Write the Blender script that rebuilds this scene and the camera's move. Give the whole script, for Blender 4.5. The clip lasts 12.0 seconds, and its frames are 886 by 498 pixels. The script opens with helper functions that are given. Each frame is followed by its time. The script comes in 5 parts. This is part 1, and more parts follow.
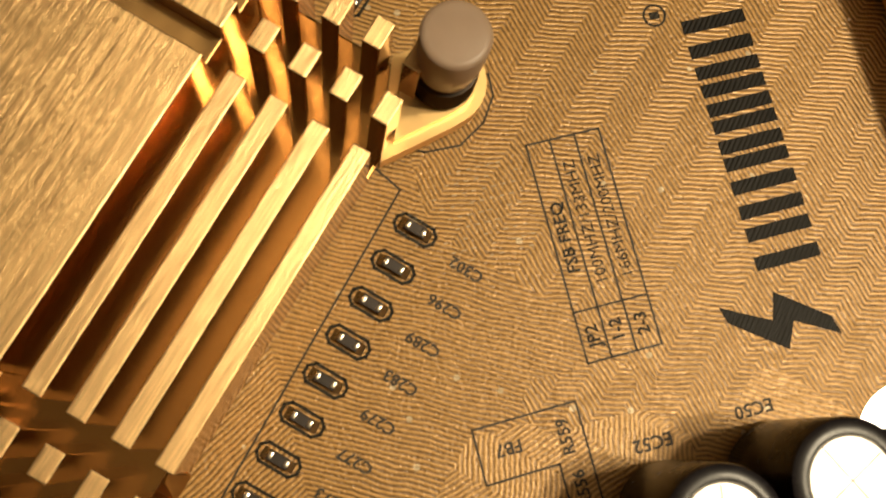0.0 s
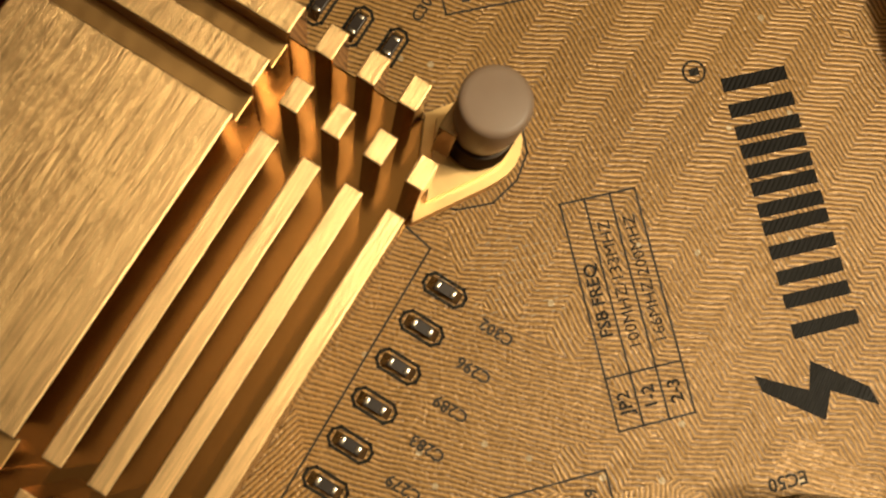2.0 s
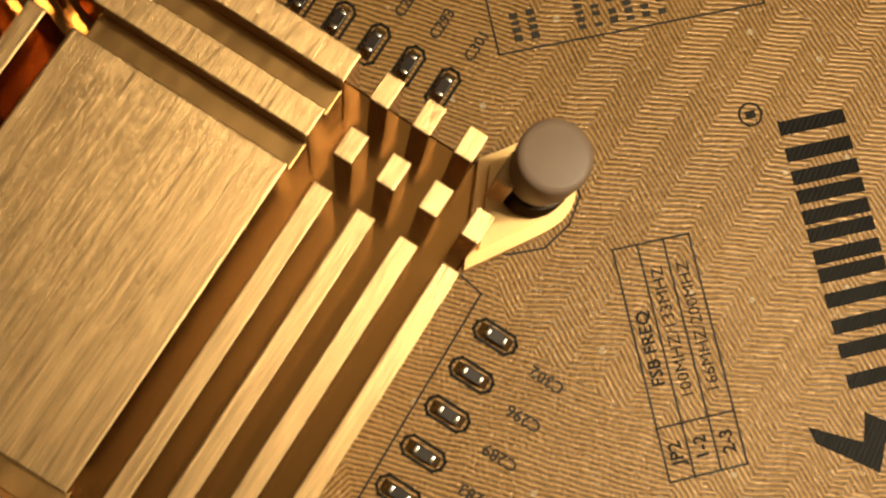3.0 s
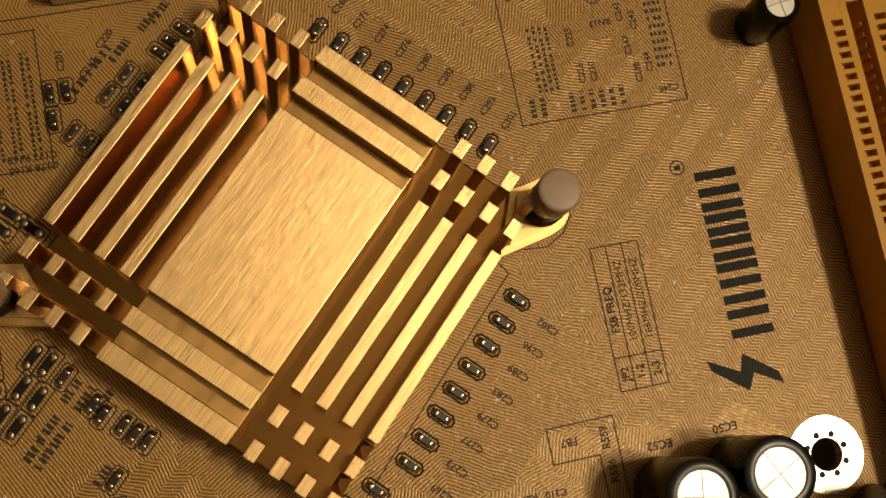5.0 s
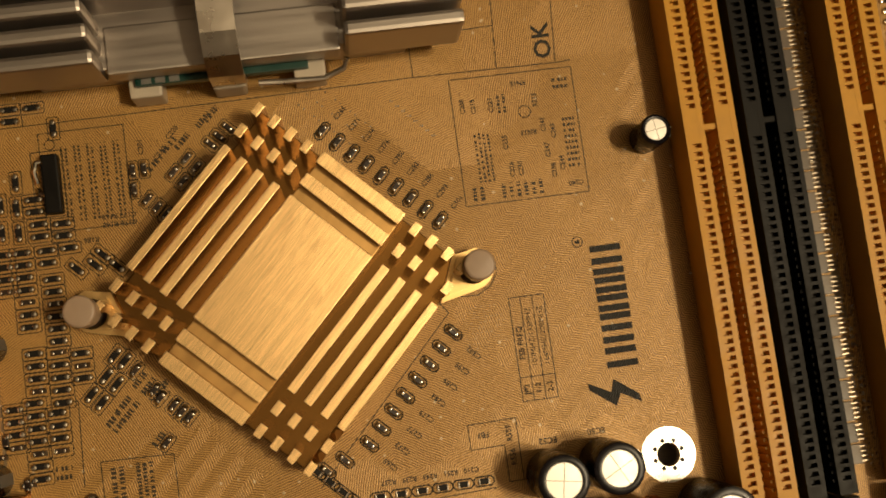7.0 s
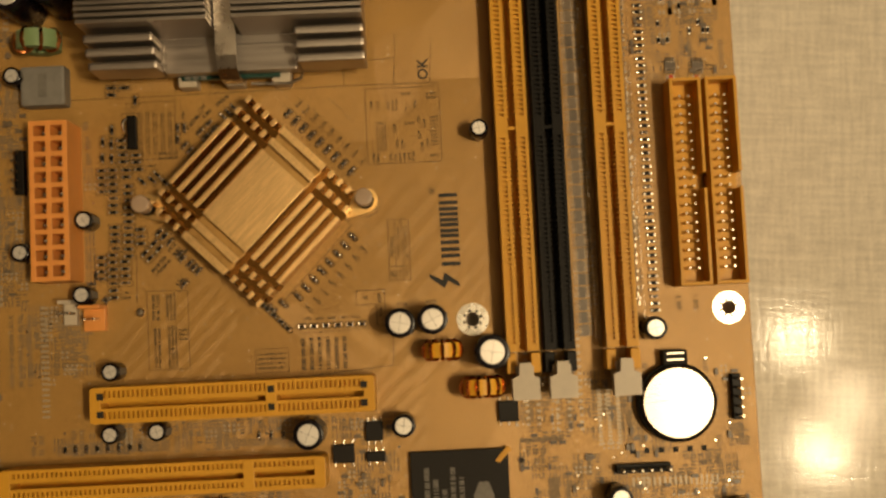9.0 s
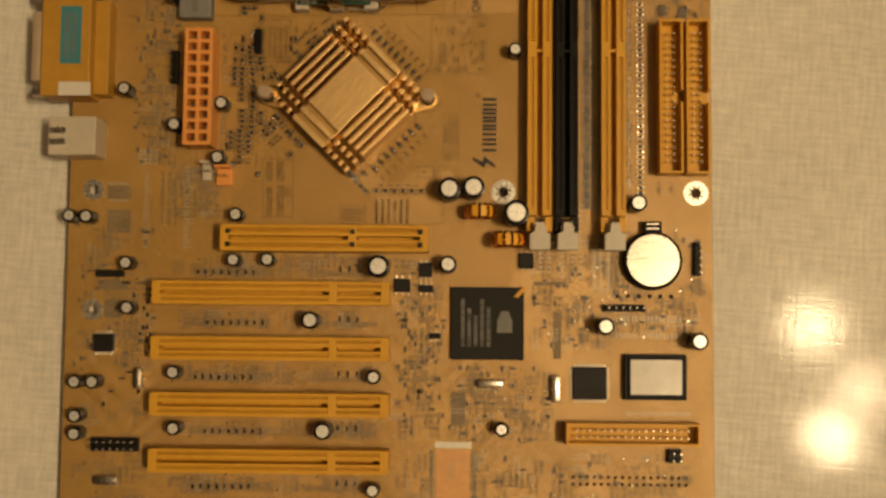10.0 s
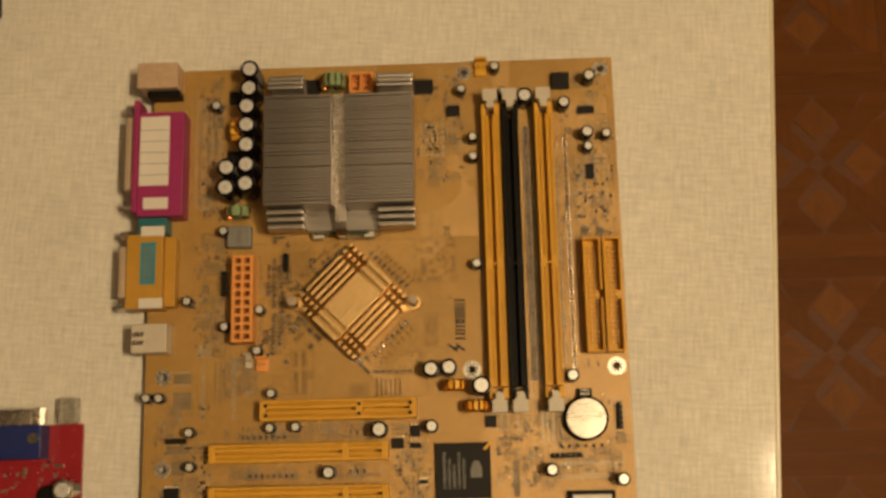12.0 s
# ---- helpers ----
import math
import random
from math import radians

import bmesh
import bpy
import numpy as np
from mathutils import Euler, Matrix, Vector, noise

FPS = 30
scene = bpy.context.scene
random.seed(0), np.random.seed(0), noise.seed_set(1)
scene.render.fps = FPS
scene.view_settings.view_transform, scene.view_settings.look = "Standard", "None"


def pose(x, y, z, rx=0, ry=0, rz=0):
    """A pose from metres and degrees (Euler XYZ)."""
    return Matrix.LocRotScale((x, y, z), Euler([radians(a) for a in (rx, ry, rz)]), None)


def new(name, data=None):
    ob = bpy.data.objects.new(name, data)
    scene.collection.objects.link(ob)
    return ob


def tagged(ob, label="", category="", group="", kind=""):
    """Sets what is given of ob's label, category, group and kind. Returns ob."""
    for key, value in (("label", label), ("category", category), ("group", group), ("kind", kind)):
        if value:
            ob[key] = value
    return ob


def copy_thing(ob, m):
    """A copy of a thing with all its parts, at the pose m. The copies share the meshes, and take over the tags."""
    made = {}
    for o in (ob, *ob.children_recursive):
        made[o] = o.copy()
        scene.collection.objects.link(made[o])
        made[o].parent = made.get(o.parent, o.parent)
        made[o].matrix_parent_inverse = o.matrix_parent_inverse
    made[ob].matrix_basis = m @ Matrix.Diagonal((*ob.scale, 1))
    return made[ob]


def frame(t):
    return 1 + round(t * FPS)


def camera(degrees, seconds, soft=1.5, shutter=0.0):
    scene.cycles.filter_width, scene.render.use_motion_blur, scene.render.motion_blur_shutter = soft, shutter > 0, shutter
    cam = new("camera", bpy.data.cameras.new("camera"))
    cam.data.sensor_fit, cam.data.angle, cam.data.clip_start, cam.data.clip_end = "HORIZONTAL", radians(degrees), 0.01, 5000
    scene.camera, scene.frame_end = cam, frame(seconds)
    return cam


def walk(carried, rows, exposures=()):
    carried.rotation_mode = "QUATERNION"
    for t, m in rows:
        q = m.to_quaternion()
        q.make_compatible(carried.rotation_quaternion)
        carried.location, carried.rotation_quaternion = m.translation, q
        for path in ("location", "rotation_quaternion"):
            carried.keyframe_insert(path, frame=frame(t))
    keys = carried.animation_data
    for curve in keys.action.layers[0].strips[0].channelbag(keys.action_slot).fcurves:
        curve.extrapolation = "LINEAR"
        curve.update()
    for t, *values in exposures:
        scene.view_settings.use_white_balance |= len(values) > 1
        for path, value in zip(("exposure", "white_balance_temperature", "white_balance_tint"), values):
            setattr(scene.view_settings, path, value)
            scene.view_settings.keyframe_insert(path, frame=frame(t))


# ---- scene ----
cam = camera(43.0, 12.0)
cam.data.dof.use_dof, cam.data.dof.focus_distance, cam.data.dof.aperture_fstop = True, 0.122, 105.0
PATH = [
    (0, pose(0.12233, 0.15230, 0.08242, 9.819, -5.727, -15.073)),
    (0.5, pose(0.12183, 0.15538, 0.08197, 10.128, -5.898, -15.101)),
    (1, pose(0.12006, 0.15742, 0.08179, 8.979, -5.196, -14.305)),
    (1.5, pose(0.12273, 0.15648, 0.08173, 9.153, -5.103, -14.059)),
    (2, pose(0.12180, 0.15801, 0.08090, 9.233, -5.835, -13.760)),
    (2.5, pose(0.12328, 0.16070, 0.08299, 8.522, -2.802, -13.039)),
    (3, pose(0.12068, 0.16317, 0.08035, 8.187, -4.999, -12.899)),
    (3.5, pose(0.12120, 0.16209, 0.08077, 7.929, -3.739, -12.905)),
    (3.7, pose(0.12051, 0.16308, 0.08372, 7.602, -3.023, -12.321)),
    (5.3, pose(0.10340, 0.15424, 0.13387, 9.824, -7.806, -11.575)),
    (5.5, pose(0.10292, 0.15508, 0.13470, 9.251, -8.063, -11.622)),
    (6, pose(0.09888, 0.15566, 0.14084, 9.141, -7.980, -10.730)),
    (6.5, pose(0.10610, 0.16408, 0.16048, 6.964, -6.273, -9.483)),
    (7, pose(0.11422, 0.16241, 0.18512, 6.071, -4.885, -7.982)),
    (7.5, pose(0.12919, 0.14938, 0.20647, 7.164, -2.853, -6.596)),
    (7.7, pose(0.13009, 0.14970, 0.22151, 6.318, -3.596, -6.225)),
    (9.3, pose(0.15755, 0.13070, 0.34614, 4.216, 0.839, -0.790)),
    (9.5, pose(0.15815, 0.12388, 0.36840, 4.284, 1.458, 0.351)),
    (10, pose(0.15197, 0.08864, 0.42263, 4.161, 1.244, 0.513)),
    (10.5, pose(0.14930, 0.05863, 0.46105, 5.124, 2.034, 0.315)),
    (11, pose(0.14905, 0.05319, 0.50129, 5.004, 2.005, -0.135)),
    (11.5, pose(0.15784, 0.07132, 0.54182, 9.284, 1.994, -0.417)),
    (12, pose(0.16651, 0.08094, 0.56398, 12.200, 1.764, -1.337)),
]
walk(cam, PATH, [(0, 0.2, 5800, 8), (1.5, -0.02, 5800, 8), (3.7, -0.2, 5800, 8), (5.3, -0.47, 6000, 9), (6.5, -0.36, 6200, 10),
                 (7.7, -0.1, 6300, 10), (9.3, -0.2, 6750, 10), (10.5, -0.16, 6800, 10), (12, 0.02, 6650, 10)])

# ---- world and light ----
world = bpy.data.worlds.new("world")
scene.world = world
world.use_nodes = True
bg = world.node_tree.nodes["Background"]
bg.inputs[0].default_value = (1.0, 0.78, 0.5, 1)
bg.inputs[1].default_value = 0.012


def bulb(x, y, z, watts, radius=0.035):
    lamp = bpy.data.lights.new("bulb", "POINT")
    lamp.energy, lamp.shadow_soft_size, lamp.color = watts, radius, (1.0, 0.77, 0.46)
    ob = new("bulb", lamp)
    ob.location = (x, y, z)
    return ob


bulb(0.725, 0.100, 1.45, 25)
bulb(0.755, -0.080, 1.45, 28)
bulb(0.807, 0.000, 1.45, 13)

# ---- materials ----


def nodes_of(name):
    m = bpy.data.materials.new(name)
    m.use_nodes = True
    return m, m.node_tree.nodes, m.node_tree.links, m.node_tree.nodes["Principled BSDF"]


def mat(name, color, rough=0.5, metal=0.0, vary=0.15, scale=400.0, bump=0.0, rvary=0.1, stretch=(1, 1, 1), per_object=0.0, clear=0.0, transmit=0.0, spec=0.5, wider=9.0):
    """A surface with grain at two scales; stretch draws the grain out along an axis."""
    m, n, l, b = nodes_of(name)
    co = n.new("ShaderNodeTexCoord")
    mp = n.new("ShaderNodeMapping")
    mp.inputs["Scale"].default_value = stretch
    l.new(co.outputs["Object"], mp.inputs["Vector"])
    fine = n.new("ShaderNodeTexNoise")
    fine.inputs["Scale"].default_value, fine.inputs["Detail"].default_value = scale, 4
    wide = n.new("ShaderNodeTexNoise")
    wide.inputs["Scale"].default_value, wide.inputs["Detail"].default_value = scale / wider, 3
    l.new(mp.outputs[0], fine.inputs["Vector"])
    l.new(mp.outputs[0], wide.inputs["Vector"])
    add = n.new("ShaderNodeMath")
    add.operation = "ADD"
    l.new(fine.outputs[0], add.inputs[0])
    l.new(wide.outputs[0], add.inputs[1])
    spread = n.new("ShaderNodeMapRange")
    spread.inputs[1].default_value, spread.inputs[2].default_value = 0.6, 1.4
    spread.inputs[3].default_value, spread.inputs[4].default_value = 1 - vary, 1 + vary
    l.new(add.outputs[0], spread.inputs[0])
    mul = n.new("ShaderNodeVectorMath")
    mul.operation = "SCALE"
    mul.inputs[0].default_value = color
    factor = spread.outputs[0]
    if per_object:
        info = n.new("ShaderNodeObjectInfo")
        r = n.new("ShaderNodeMapRange")
        r.inputs[3].default_value, r.inputs[4].default_value = 1 - per_object, 1 + per_object
        l.new(info.outputs["Random"], r.inputs[0])
        both = n.new("ShaderNodeMath")
        both.operation = "MULTIPLY"
        l.new(factor, both.inputs[0])
        l.new(r.outputs[0], both.inputs[1])
        factor = both.outputs[0]
    l.new(factor, mul.inputs["Scale"])
    l.new(mul.outputs[0], b.inputs["Base Color"])
    rr = n.new("ShaderNodeMapRange")
    rr.inputs[1].default_value, rr.inputs[2].default_value = 0.6, 1.4
    rr.inputs[3].default_value, rr.inputs[4].default_value = max(rough - rvary, 0.02), min(rough + rvary, 1)
    l.new(add.outputs[0], rr.inputs[0])
    l.new(rr.outputs[0], b.inputs["Roughness"])
    b.inputs["Metallic"].default_value = metal
    b.inputs["Coat Weight"].default_value = clear
    b.inputs["Specular IOR Level"].default_value = spec
    b.inputs["Transmission Weight"].default_value = transmit
    if bump:
        bp = n.new("ShaderNodeBump")
        bp.inputs["Distance"].default_value = bump
        bp.inputs["Strength"].default_value = 1
        l.new(add.outputs[0], bp.inputs["Height"])
        l.new(bp.outputs[0], b.inputs["Normal"])
    return m


def circuit_board(name, color, dark, period=0.00043, metal=0.0):
    """Lacquered board: fields of parallel copper tracks that run straight or in chevrons, plain copper fields, and via dots."""
    m, n, l, b = nodes_of(name)

    def math_node(op, a, c, d=None):
        q = n.new("ShaderNodeMath")
        q.operation = op
        for k, v in enumerate((a, c, d)):
            if v is None:
                continue
            if isinstance(v, (int, float)):
                q.inputs[k].default_value = v
            else:
                l.new(v, q.inputs[k])
        return q.outputs[0]
    co = n.new("ShaderNodeTexCoord").outputs["Object"]
    cells = n.new("ShaderNodeTexVoronoi")
    cells.distance = "MANHATTAN"
    cells.inputs["Scale"].default_value = 34
    l.new(co, cells.inputs["Vector"])
    sep = n.new("ShaderNodeSeparateColor")
    l.new(cells.outputs["Color"], sep.inputs[0])
    wob = n.new("ShaderNodeTexNoise")
    wob.inputs["Scale"].default_value, wob.inputs["Detail"].default_value = 210, 3
    l.new(co, wob.inputs["Vector"])
    height = None
    for k, (angle, fold) in enumerate(((45, 0.0026), (0, 0.06), (135, 0.0034), (90, 0.07), (45, 0.0018), (135, 0.09))):
        mp = n.new("ShaderNodeMapping")
        mp.inputs["Rotation"].default_value = (0, 0, radians(angle))
        l.new(co, mp.inputs["Vector"])
        xyz = n.new("ShaderNodeSeparateXYZ")
        l.new(mp.outputs[0], xyz.inputs[0])
        ping = math_node("PINGPONG", math_node("ADD", xyz.outputs[0], 0.0), fold)
        across = math_node("ADD", math_node("MULTIPLY_ADD", ping, 0.55, xyz.outputs[1]), math_node("MULTIPLY", wob.outputs[0], period * 2.2))
        out = math_node("SINE", math_node("MULTIPLY", across, 2 * math.pi / period), 0)
        out = math_node("SMOOTH_MAX", math_node("MULTIPLY_ADD", out, 0.9, 0.3), -0.25, 0.3)
        if height is None:
            height = out
        else:
            mix = n.new("ShaderNodeMix")
            l.new(math_node("GREATER_THAN", sep.outputs[0], k / 6), mix.inputs[0])
            l.new(height, mix.inputs[2])
            l.new(out, mix.inputs[3])
            height = mix.outputs[0]
    track = math_node("MULTIPLY_ADD", math_node("SUBTRACT", height, 0.3), math_node("MULTIPLY_ADD", math_node("LESS_THAN", sep.outputs[1], 0.85), 0.35, 0.65), 0.3)
    dots = n.new("ShaderNodeTexVoronoi")
    dots.inputs["Scale"].default_value = 420
    l.new(co, dots.inputs["Vector"])
    dsep = n.new("ShaderNodeSeparateColor")
    l.new(dots.outputs["Color"], dsep.inputs[0])
    via = math_node("MULTIPLY", math_node("LESS_THAN", dots.outputs["Distance"], 0.11), math_node("GREATER_THAN", dsep.outputs[0], 0.6))
    fine = n.new("ShaderNodeTexNoise")
    fine.inputs["Scale"].default_value, fine.inputs["Detail"].default_value = 1500, 5
    l.new(co, fine.inputs["Vector"])
    wide = n.new("ShaderNodeTexNoise")
    wide.inputs["Scale"].default_value, wide.inputs["Detail"].default_value = 60, 5
    l.new(co, wide.inputs["Vector"])
    tone = math_node("MULTIPLY_ADD", wide.outputs[0], 0.55, math_node("MULTIPLY_ADD", fine.outputs[0], 0.8, -0.22))
    # Copper track colour, pushed further to paint in the glint along the ridges.
    tone = math_node("SUBTRACT", math_node("MULTIPLY_ADD", track, 0.95, tone), 0.1)
    ramp = n.new("ShaderNodeMix")
    ramp.data_type = "RGBA"
    ramp.inputs[6].default_value, ramp.inputs[7].default_value = (*dark, 1), (*color, 1)
    l.new(tone, ramp.inputs[0])
    # Tinned via dots, coloured pale to add sparkle as well.
    tin = n.new("ShaderNodeMix")
    tin.data_type = "RGBA"
    tin.inputs[7].default_value = (0.7, 0.6, 0.4, 1)
    l.new(math_node("MULTIPLY", via, 0.6), tin.inputs[0])
    l.new(ramp.outputs[2], tin.inputs[6])
    l.new(tin.outputs[2], b.inputs["Base Color"])
    l.new(math_node("MULTIPLY_ADD", fine.outputs[0], 0.3, 0.2), b.inputs["Roughness"])
    bp = n.new("ShaderNodeBump")
    bp.inputs["Distance"].default_value, bp.inputs["Strength"].default_value = 0.00004, 1
    grit = n.new("ShaderNodeTexNoise")
    grit.inputs["Scale"].default_value, grit.inputs["Detail"].default_value = 3600, 2
    l.new(co, grit.inputs["Vector"])
    rise = math_node("MULTIPLY_ADD", fine.outputs[0], 1.1, math_node("ADD", math_node("MULTIPLY_ADD", grit.outputs[0], 1.5, math_node("MULTIPLY", track, 0.38)), via))
    l.new(rise, bp.inputs["Height"])
    l.new(bp.outputs[0], b.inputs["Normal"])
    b.inputs["Specular IOR Level"].default_value = 0.5
    b.inputs["Metallic"].default_value = metal
    return m


def ridged_ink(name, color, rough):
    """Glossy ink that follows the copper tracks under it."""
    m = mat(name, color, rough, vary=0.4, scale=2500, spec=0.22)
    n, l = m.node_tree.nodes, m.node_tree.links
    mp = n.new("ShaderNodeMapping")
    mp.inputs["Rotation"].default_value = (0, 0, radians(40))
    l.new(n.new("ShaderNodeTexCoord").outputs["Object"], mp.inputs["Vector"])
    wave = n.new("ShaderNodeTexWave")
    wave.inputs["Scale"].default_value, wave.inputs["Distortion"].default_value = 860, 0.6
    l.new(mp.outputs[0], wave.inputs["Vector"])
    bp = n.new("ShaderNodeBump")
    bp.inputs["Distance"].default_value = 0.00004
    l.new(wave.outputs["Fac"], bp.inputs["Height"])
    l.new(bp.outputs[0], n["Principled BSDF"].inputs["Normal"])
    return m


def linen_laminate(name, color):
    """Glossy cream laminate with a fine printed weave."""
    m, n, l, b = nodes_of(name)
    co = n.new("ShaderNodeTexCoord").outputs["Object"]
    total = None
    for stretch, scale, weight in (((1, 9, 1), 75, 0.5), ((9, 1, 1), 75, 0.5), ((1, 1, 1), 9, 0.35), ((1, 1, 1), 900, 0.3)):
        mp = n.new("ShaderNodeMapping")
        mp.inputs["Scale"].default_value = stretch
        l.new(co, mp.inputs["Vector"])
        tex = n.new("ShaderNodeTexNoise")
        tex.inputs["Scale"].default_value, tex.inputs["Detail"].default_value = scale, 3
        l.new(mp.outputs[0], tex.inputs["Vector"])
        q = n.new("ShaderNodeMath")
        q.operation = "MULTIPLY_ADD"
        q.inputs[1].default_value = weight
        l.new(tex.outputs[0], q.inputs[0])
        if total is not None:
            l.new(total, q.inputs[2])
        else:
            q.inputs[2].default_value = 0
        total = q.outputs[0]
    r = n.new("ShaderNodeMapRange")
    r.inputs[1].default_value, r.inputs[2].default_value, r.inputs[3].default_value, r.inputs[4].default_value = 0.6, 1.05, 0.8, 1.2
    l.new(total, r.inputs[0])
    mul = n.new("ShaderNodeVectorMath")
    mul.operation = "SCALE"
    mul.inputs[0].default_value = color
    l.new(r.outputs[0], mul.inputs["Scale"])
    l.new(mul.outputs[0], b.inputs["Base Color"])
    g = n.new("ShaderNodeMapRange")
    g.inputs[1].default_value, g.inputs[2].default_value, g.inputs[3].default_value, g.inputs[4].default_value = 0.65, 1.0, 0.06, 0.13
    l.new(total, g.inputs[0])
    l.new(g.outputs[0], b.inputs["Roughness"])
    bp = n.new("ShaderNodeBump")
    bp.inputs["Distance"].default_value = 0.00003
    l.new(total, bp.inputs["Height"])
    l.new(bp.outputs[0], b.inputs["Normal"])
    b.inputs["Specular IOR Level"].default_value = 0.07
    return m


PCB = circuit_board("gold_lacquer", (0.57, 0.328, 0.092), (0.165, 0.086, 0.022), metal=0.16)
RED_PCB = circuit_board("red_lacquer", (0.36, 0.012, 0.022), (0.16, 0.008, 0.012), 0.0009)
INK = ridged_ink("black_ink", (0.03, 0.026, 0.018), 0.45)
INK_THIN = mat("thin_ink", (0.036, 0.026, 0.012), 0.6, vary=0.4, scale=2500)
# Heat sink sides and base: their shade is put into a darker gold.
SHADE_GOLD = mat("gold_anodised_metal", (0.4, 0.215, 0.06), 0.13, 1.0, vary=0.06, scale=500, bump=0.000001, rvary=0.03, stretch=(1, 1, 6))
# Pocket floors: the same metal, lightened for the light falling in.
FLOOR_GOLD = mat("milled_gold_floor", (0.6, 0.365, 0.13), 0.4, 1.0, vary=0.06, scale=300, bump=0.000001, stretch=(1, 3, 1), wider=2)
# Top faces: brushed finish, kept paler as the lit side.
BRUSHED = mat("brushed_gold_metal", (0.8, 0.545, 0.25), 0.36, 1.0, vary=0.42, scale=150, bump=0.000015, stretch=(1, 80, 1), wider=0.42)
EAR = mat("polished_gold_metal", (0.85, 0.58, 0.24), 0.36, 1.0, vary=0.08, scale=500, bump=0.000004)
STEEL = mat("tinned_steel", (0.6, 0.55, 0.48), 0.28, 1.0, vary=0.1, scale=300, bump=0.00001)
ALU = mat("extruded_aluminium", (0.42, 0.38, 0.34), 0.42, 1.0, vary=0.12, scale=300, stretch=(0.15, 3, 3), bump=0.00001)
SOLDER = mat("solder", (0.6, 0.56, 0.48), 0.22, 1.0, vary=0.1, scale=1500, bump=0.00003)
BLACK = mat("black_plastic", (0.009, 0.008, 0.007), 0.45, vary=0.2, scale=600, bump=0.000008, spec=0.12)
SLEEVE = mat("dark_sleeve", (0.007, 0.005, 0.007), 0.26, vary=0.25, scale=500, spec=0.16)
TERM = mat("dull_solder", (0.5, 0.45, 0.37), 0.3, 1.0, vary=0.15, scale=1500, bump=0.00003)
CAN = mat("aluminium_can_top", (0.78, 0.75, 0.7), 0.4, 0.5, vary=0.06, scale=500, bump=0.00001)
CHIP = mat("black_epoxy", (0.014, 0.012, 0.01), 0.55, vary=0.25, scale=900, bump=0.00001, spec=0.18)
NET = mat("grey_brown_ceramic", (0.13, 0.095, 0.06), 0.45, vary=0.3, scale=900, per_object=0.35)
CERAMIC = mat("brown_ceramic", (0.03, 0.018, 0.011), 0.4, vary=0.2, scale=1500, per_object=0.3)
YELLOW = mat("yellow_plastic", (0.64, 0.325, 0.034), 0.42, vary=0.1, scale=300, bump=0.00001, spec=0.25)
ORANGE = mat("orange_plastic", (0.74, 0.3, 0.07), 0.42, vary=0.1, scale=300)
IVORY = mat("ivory_plastic", (0.52, 0.45, 0.35), 0.45, vary=0.1, scale=300)
NYLON = mat("milky_nylon", (0.42, 0.305, 0.215), 0.4, vary=0.08, scale=500)
NYLON.node_tree.nodes["Principled BSDF"].inputs["Subsurface Weight"].default_value = 0.3
NYLON.node_tree.nodes["Principled BSDF"].inputs["Subsurface Radius"].default_value = (0.002, 0.0015, 0.001)
SPRING = mat("dark_spring_steel", (0.12, 0.1, 0.08), 0.35, 1.0)
PURPLE = mat("magenta_plastic", (0.3, 0.022, 0.11), 0.45, vary=0.1, scale=300)
TEAL = mat("teal_plastic", (0.02, 0.13, 0.15), 0.4, vary=0.12, scale=300)
BLUE = mat("blue_plastic", (0.015, 0.025, 0.13), 0.4, vary=0.12, scale=300)
GREEN_PCB = mat("green_substrate", (0.008, 0.045, 0.033), 0.35, vary=0.2, scale=500)
COPPER = mat("enamelled_copper", (0.7, 0.26, 0.09), 0.25, 1.0, vary=0.12, scale=600)
CORE_YELLOW = mat("yellow_powder_core", (0.78, 0.42, 0.03), 0.5, vary=0.12, scale=600)
CORE_GREEN = mat("green_powder_core", (0.2, 0.3, 0.14), 0.5, vary=0.12, scale=600)
DARK = mat("dark_recess", (0.012, 0.009, 0.006), 0.7)
PAPER = mat("white_label", (0.66, 0.6, 0.52), 0.6, vary=0.05)
BLUE_LABEL = mat("blue_label", (0.04, 0.2, 0.24), 0.6, vary=0.15, scale=500)
BROWN_INK = mat("faded_print", (0.22, 0.15, 0.075), 0.6, vary=0.4, scale=900)
GREY_INK = mat("grey_print", (0.16, 0.15, 0.13), 0.6, vary=0.3, scale=900)
PALE_INK = mat("pale_print", (0.74, 0.68, 0.56), 0.6)
TABLETOP = linen_laminate("cream_laminate", (0.66, 0.61, 0.52))
TABLE_EDGE = mat("pale_edge_band", (0.6, 0.52, 0.36), 0.4, vary=0.08)
WOOD = mat("parquet_oak", (0.185, 0.064, 0.015), 0.5, vary=0.2, scale=60, stretch=(1, 9, 1), per_object=0.14, spec=0.12)
PALE_WOOD = mat("parquet_inlay", (0.24, 0.09, 0.024), 0.5, vary=0.2, scale=60, stretch=(9, 1, 1), per_object=0.15, spec=0.12)
OLIVE = mat("dark_yellow_plastic", (0.46, 0.235, 0.03), 0.4, vary=0.12, scale=300)
SHELL = mat("matt_plated_shell", (0.56, 0.42, 0.29), 0.5, 0.4, vary=0.1, scale=200, bump=0.00001)
GROUT = mat("floor_base", (0.17, 0.057, 0.014), 0.6, vary=0.3, scale=40, stretch=(1, 6, 1))
WALL = mat("painted_wall", (0.2, 0.155, 0.11), 0.8, vary=0.06, scale=20)
CEIL = mat("painted_ceiling", (0.32, 0.28, 0.23), 0.85, vary=0.04, scale=20)
NICKEL = mat("nickel_plate", (0.45, 0.42, 0.37), 0.3, 1.0, vary=0.1, scale=200, bump=0.00001, stretch=(1, 4, 1))
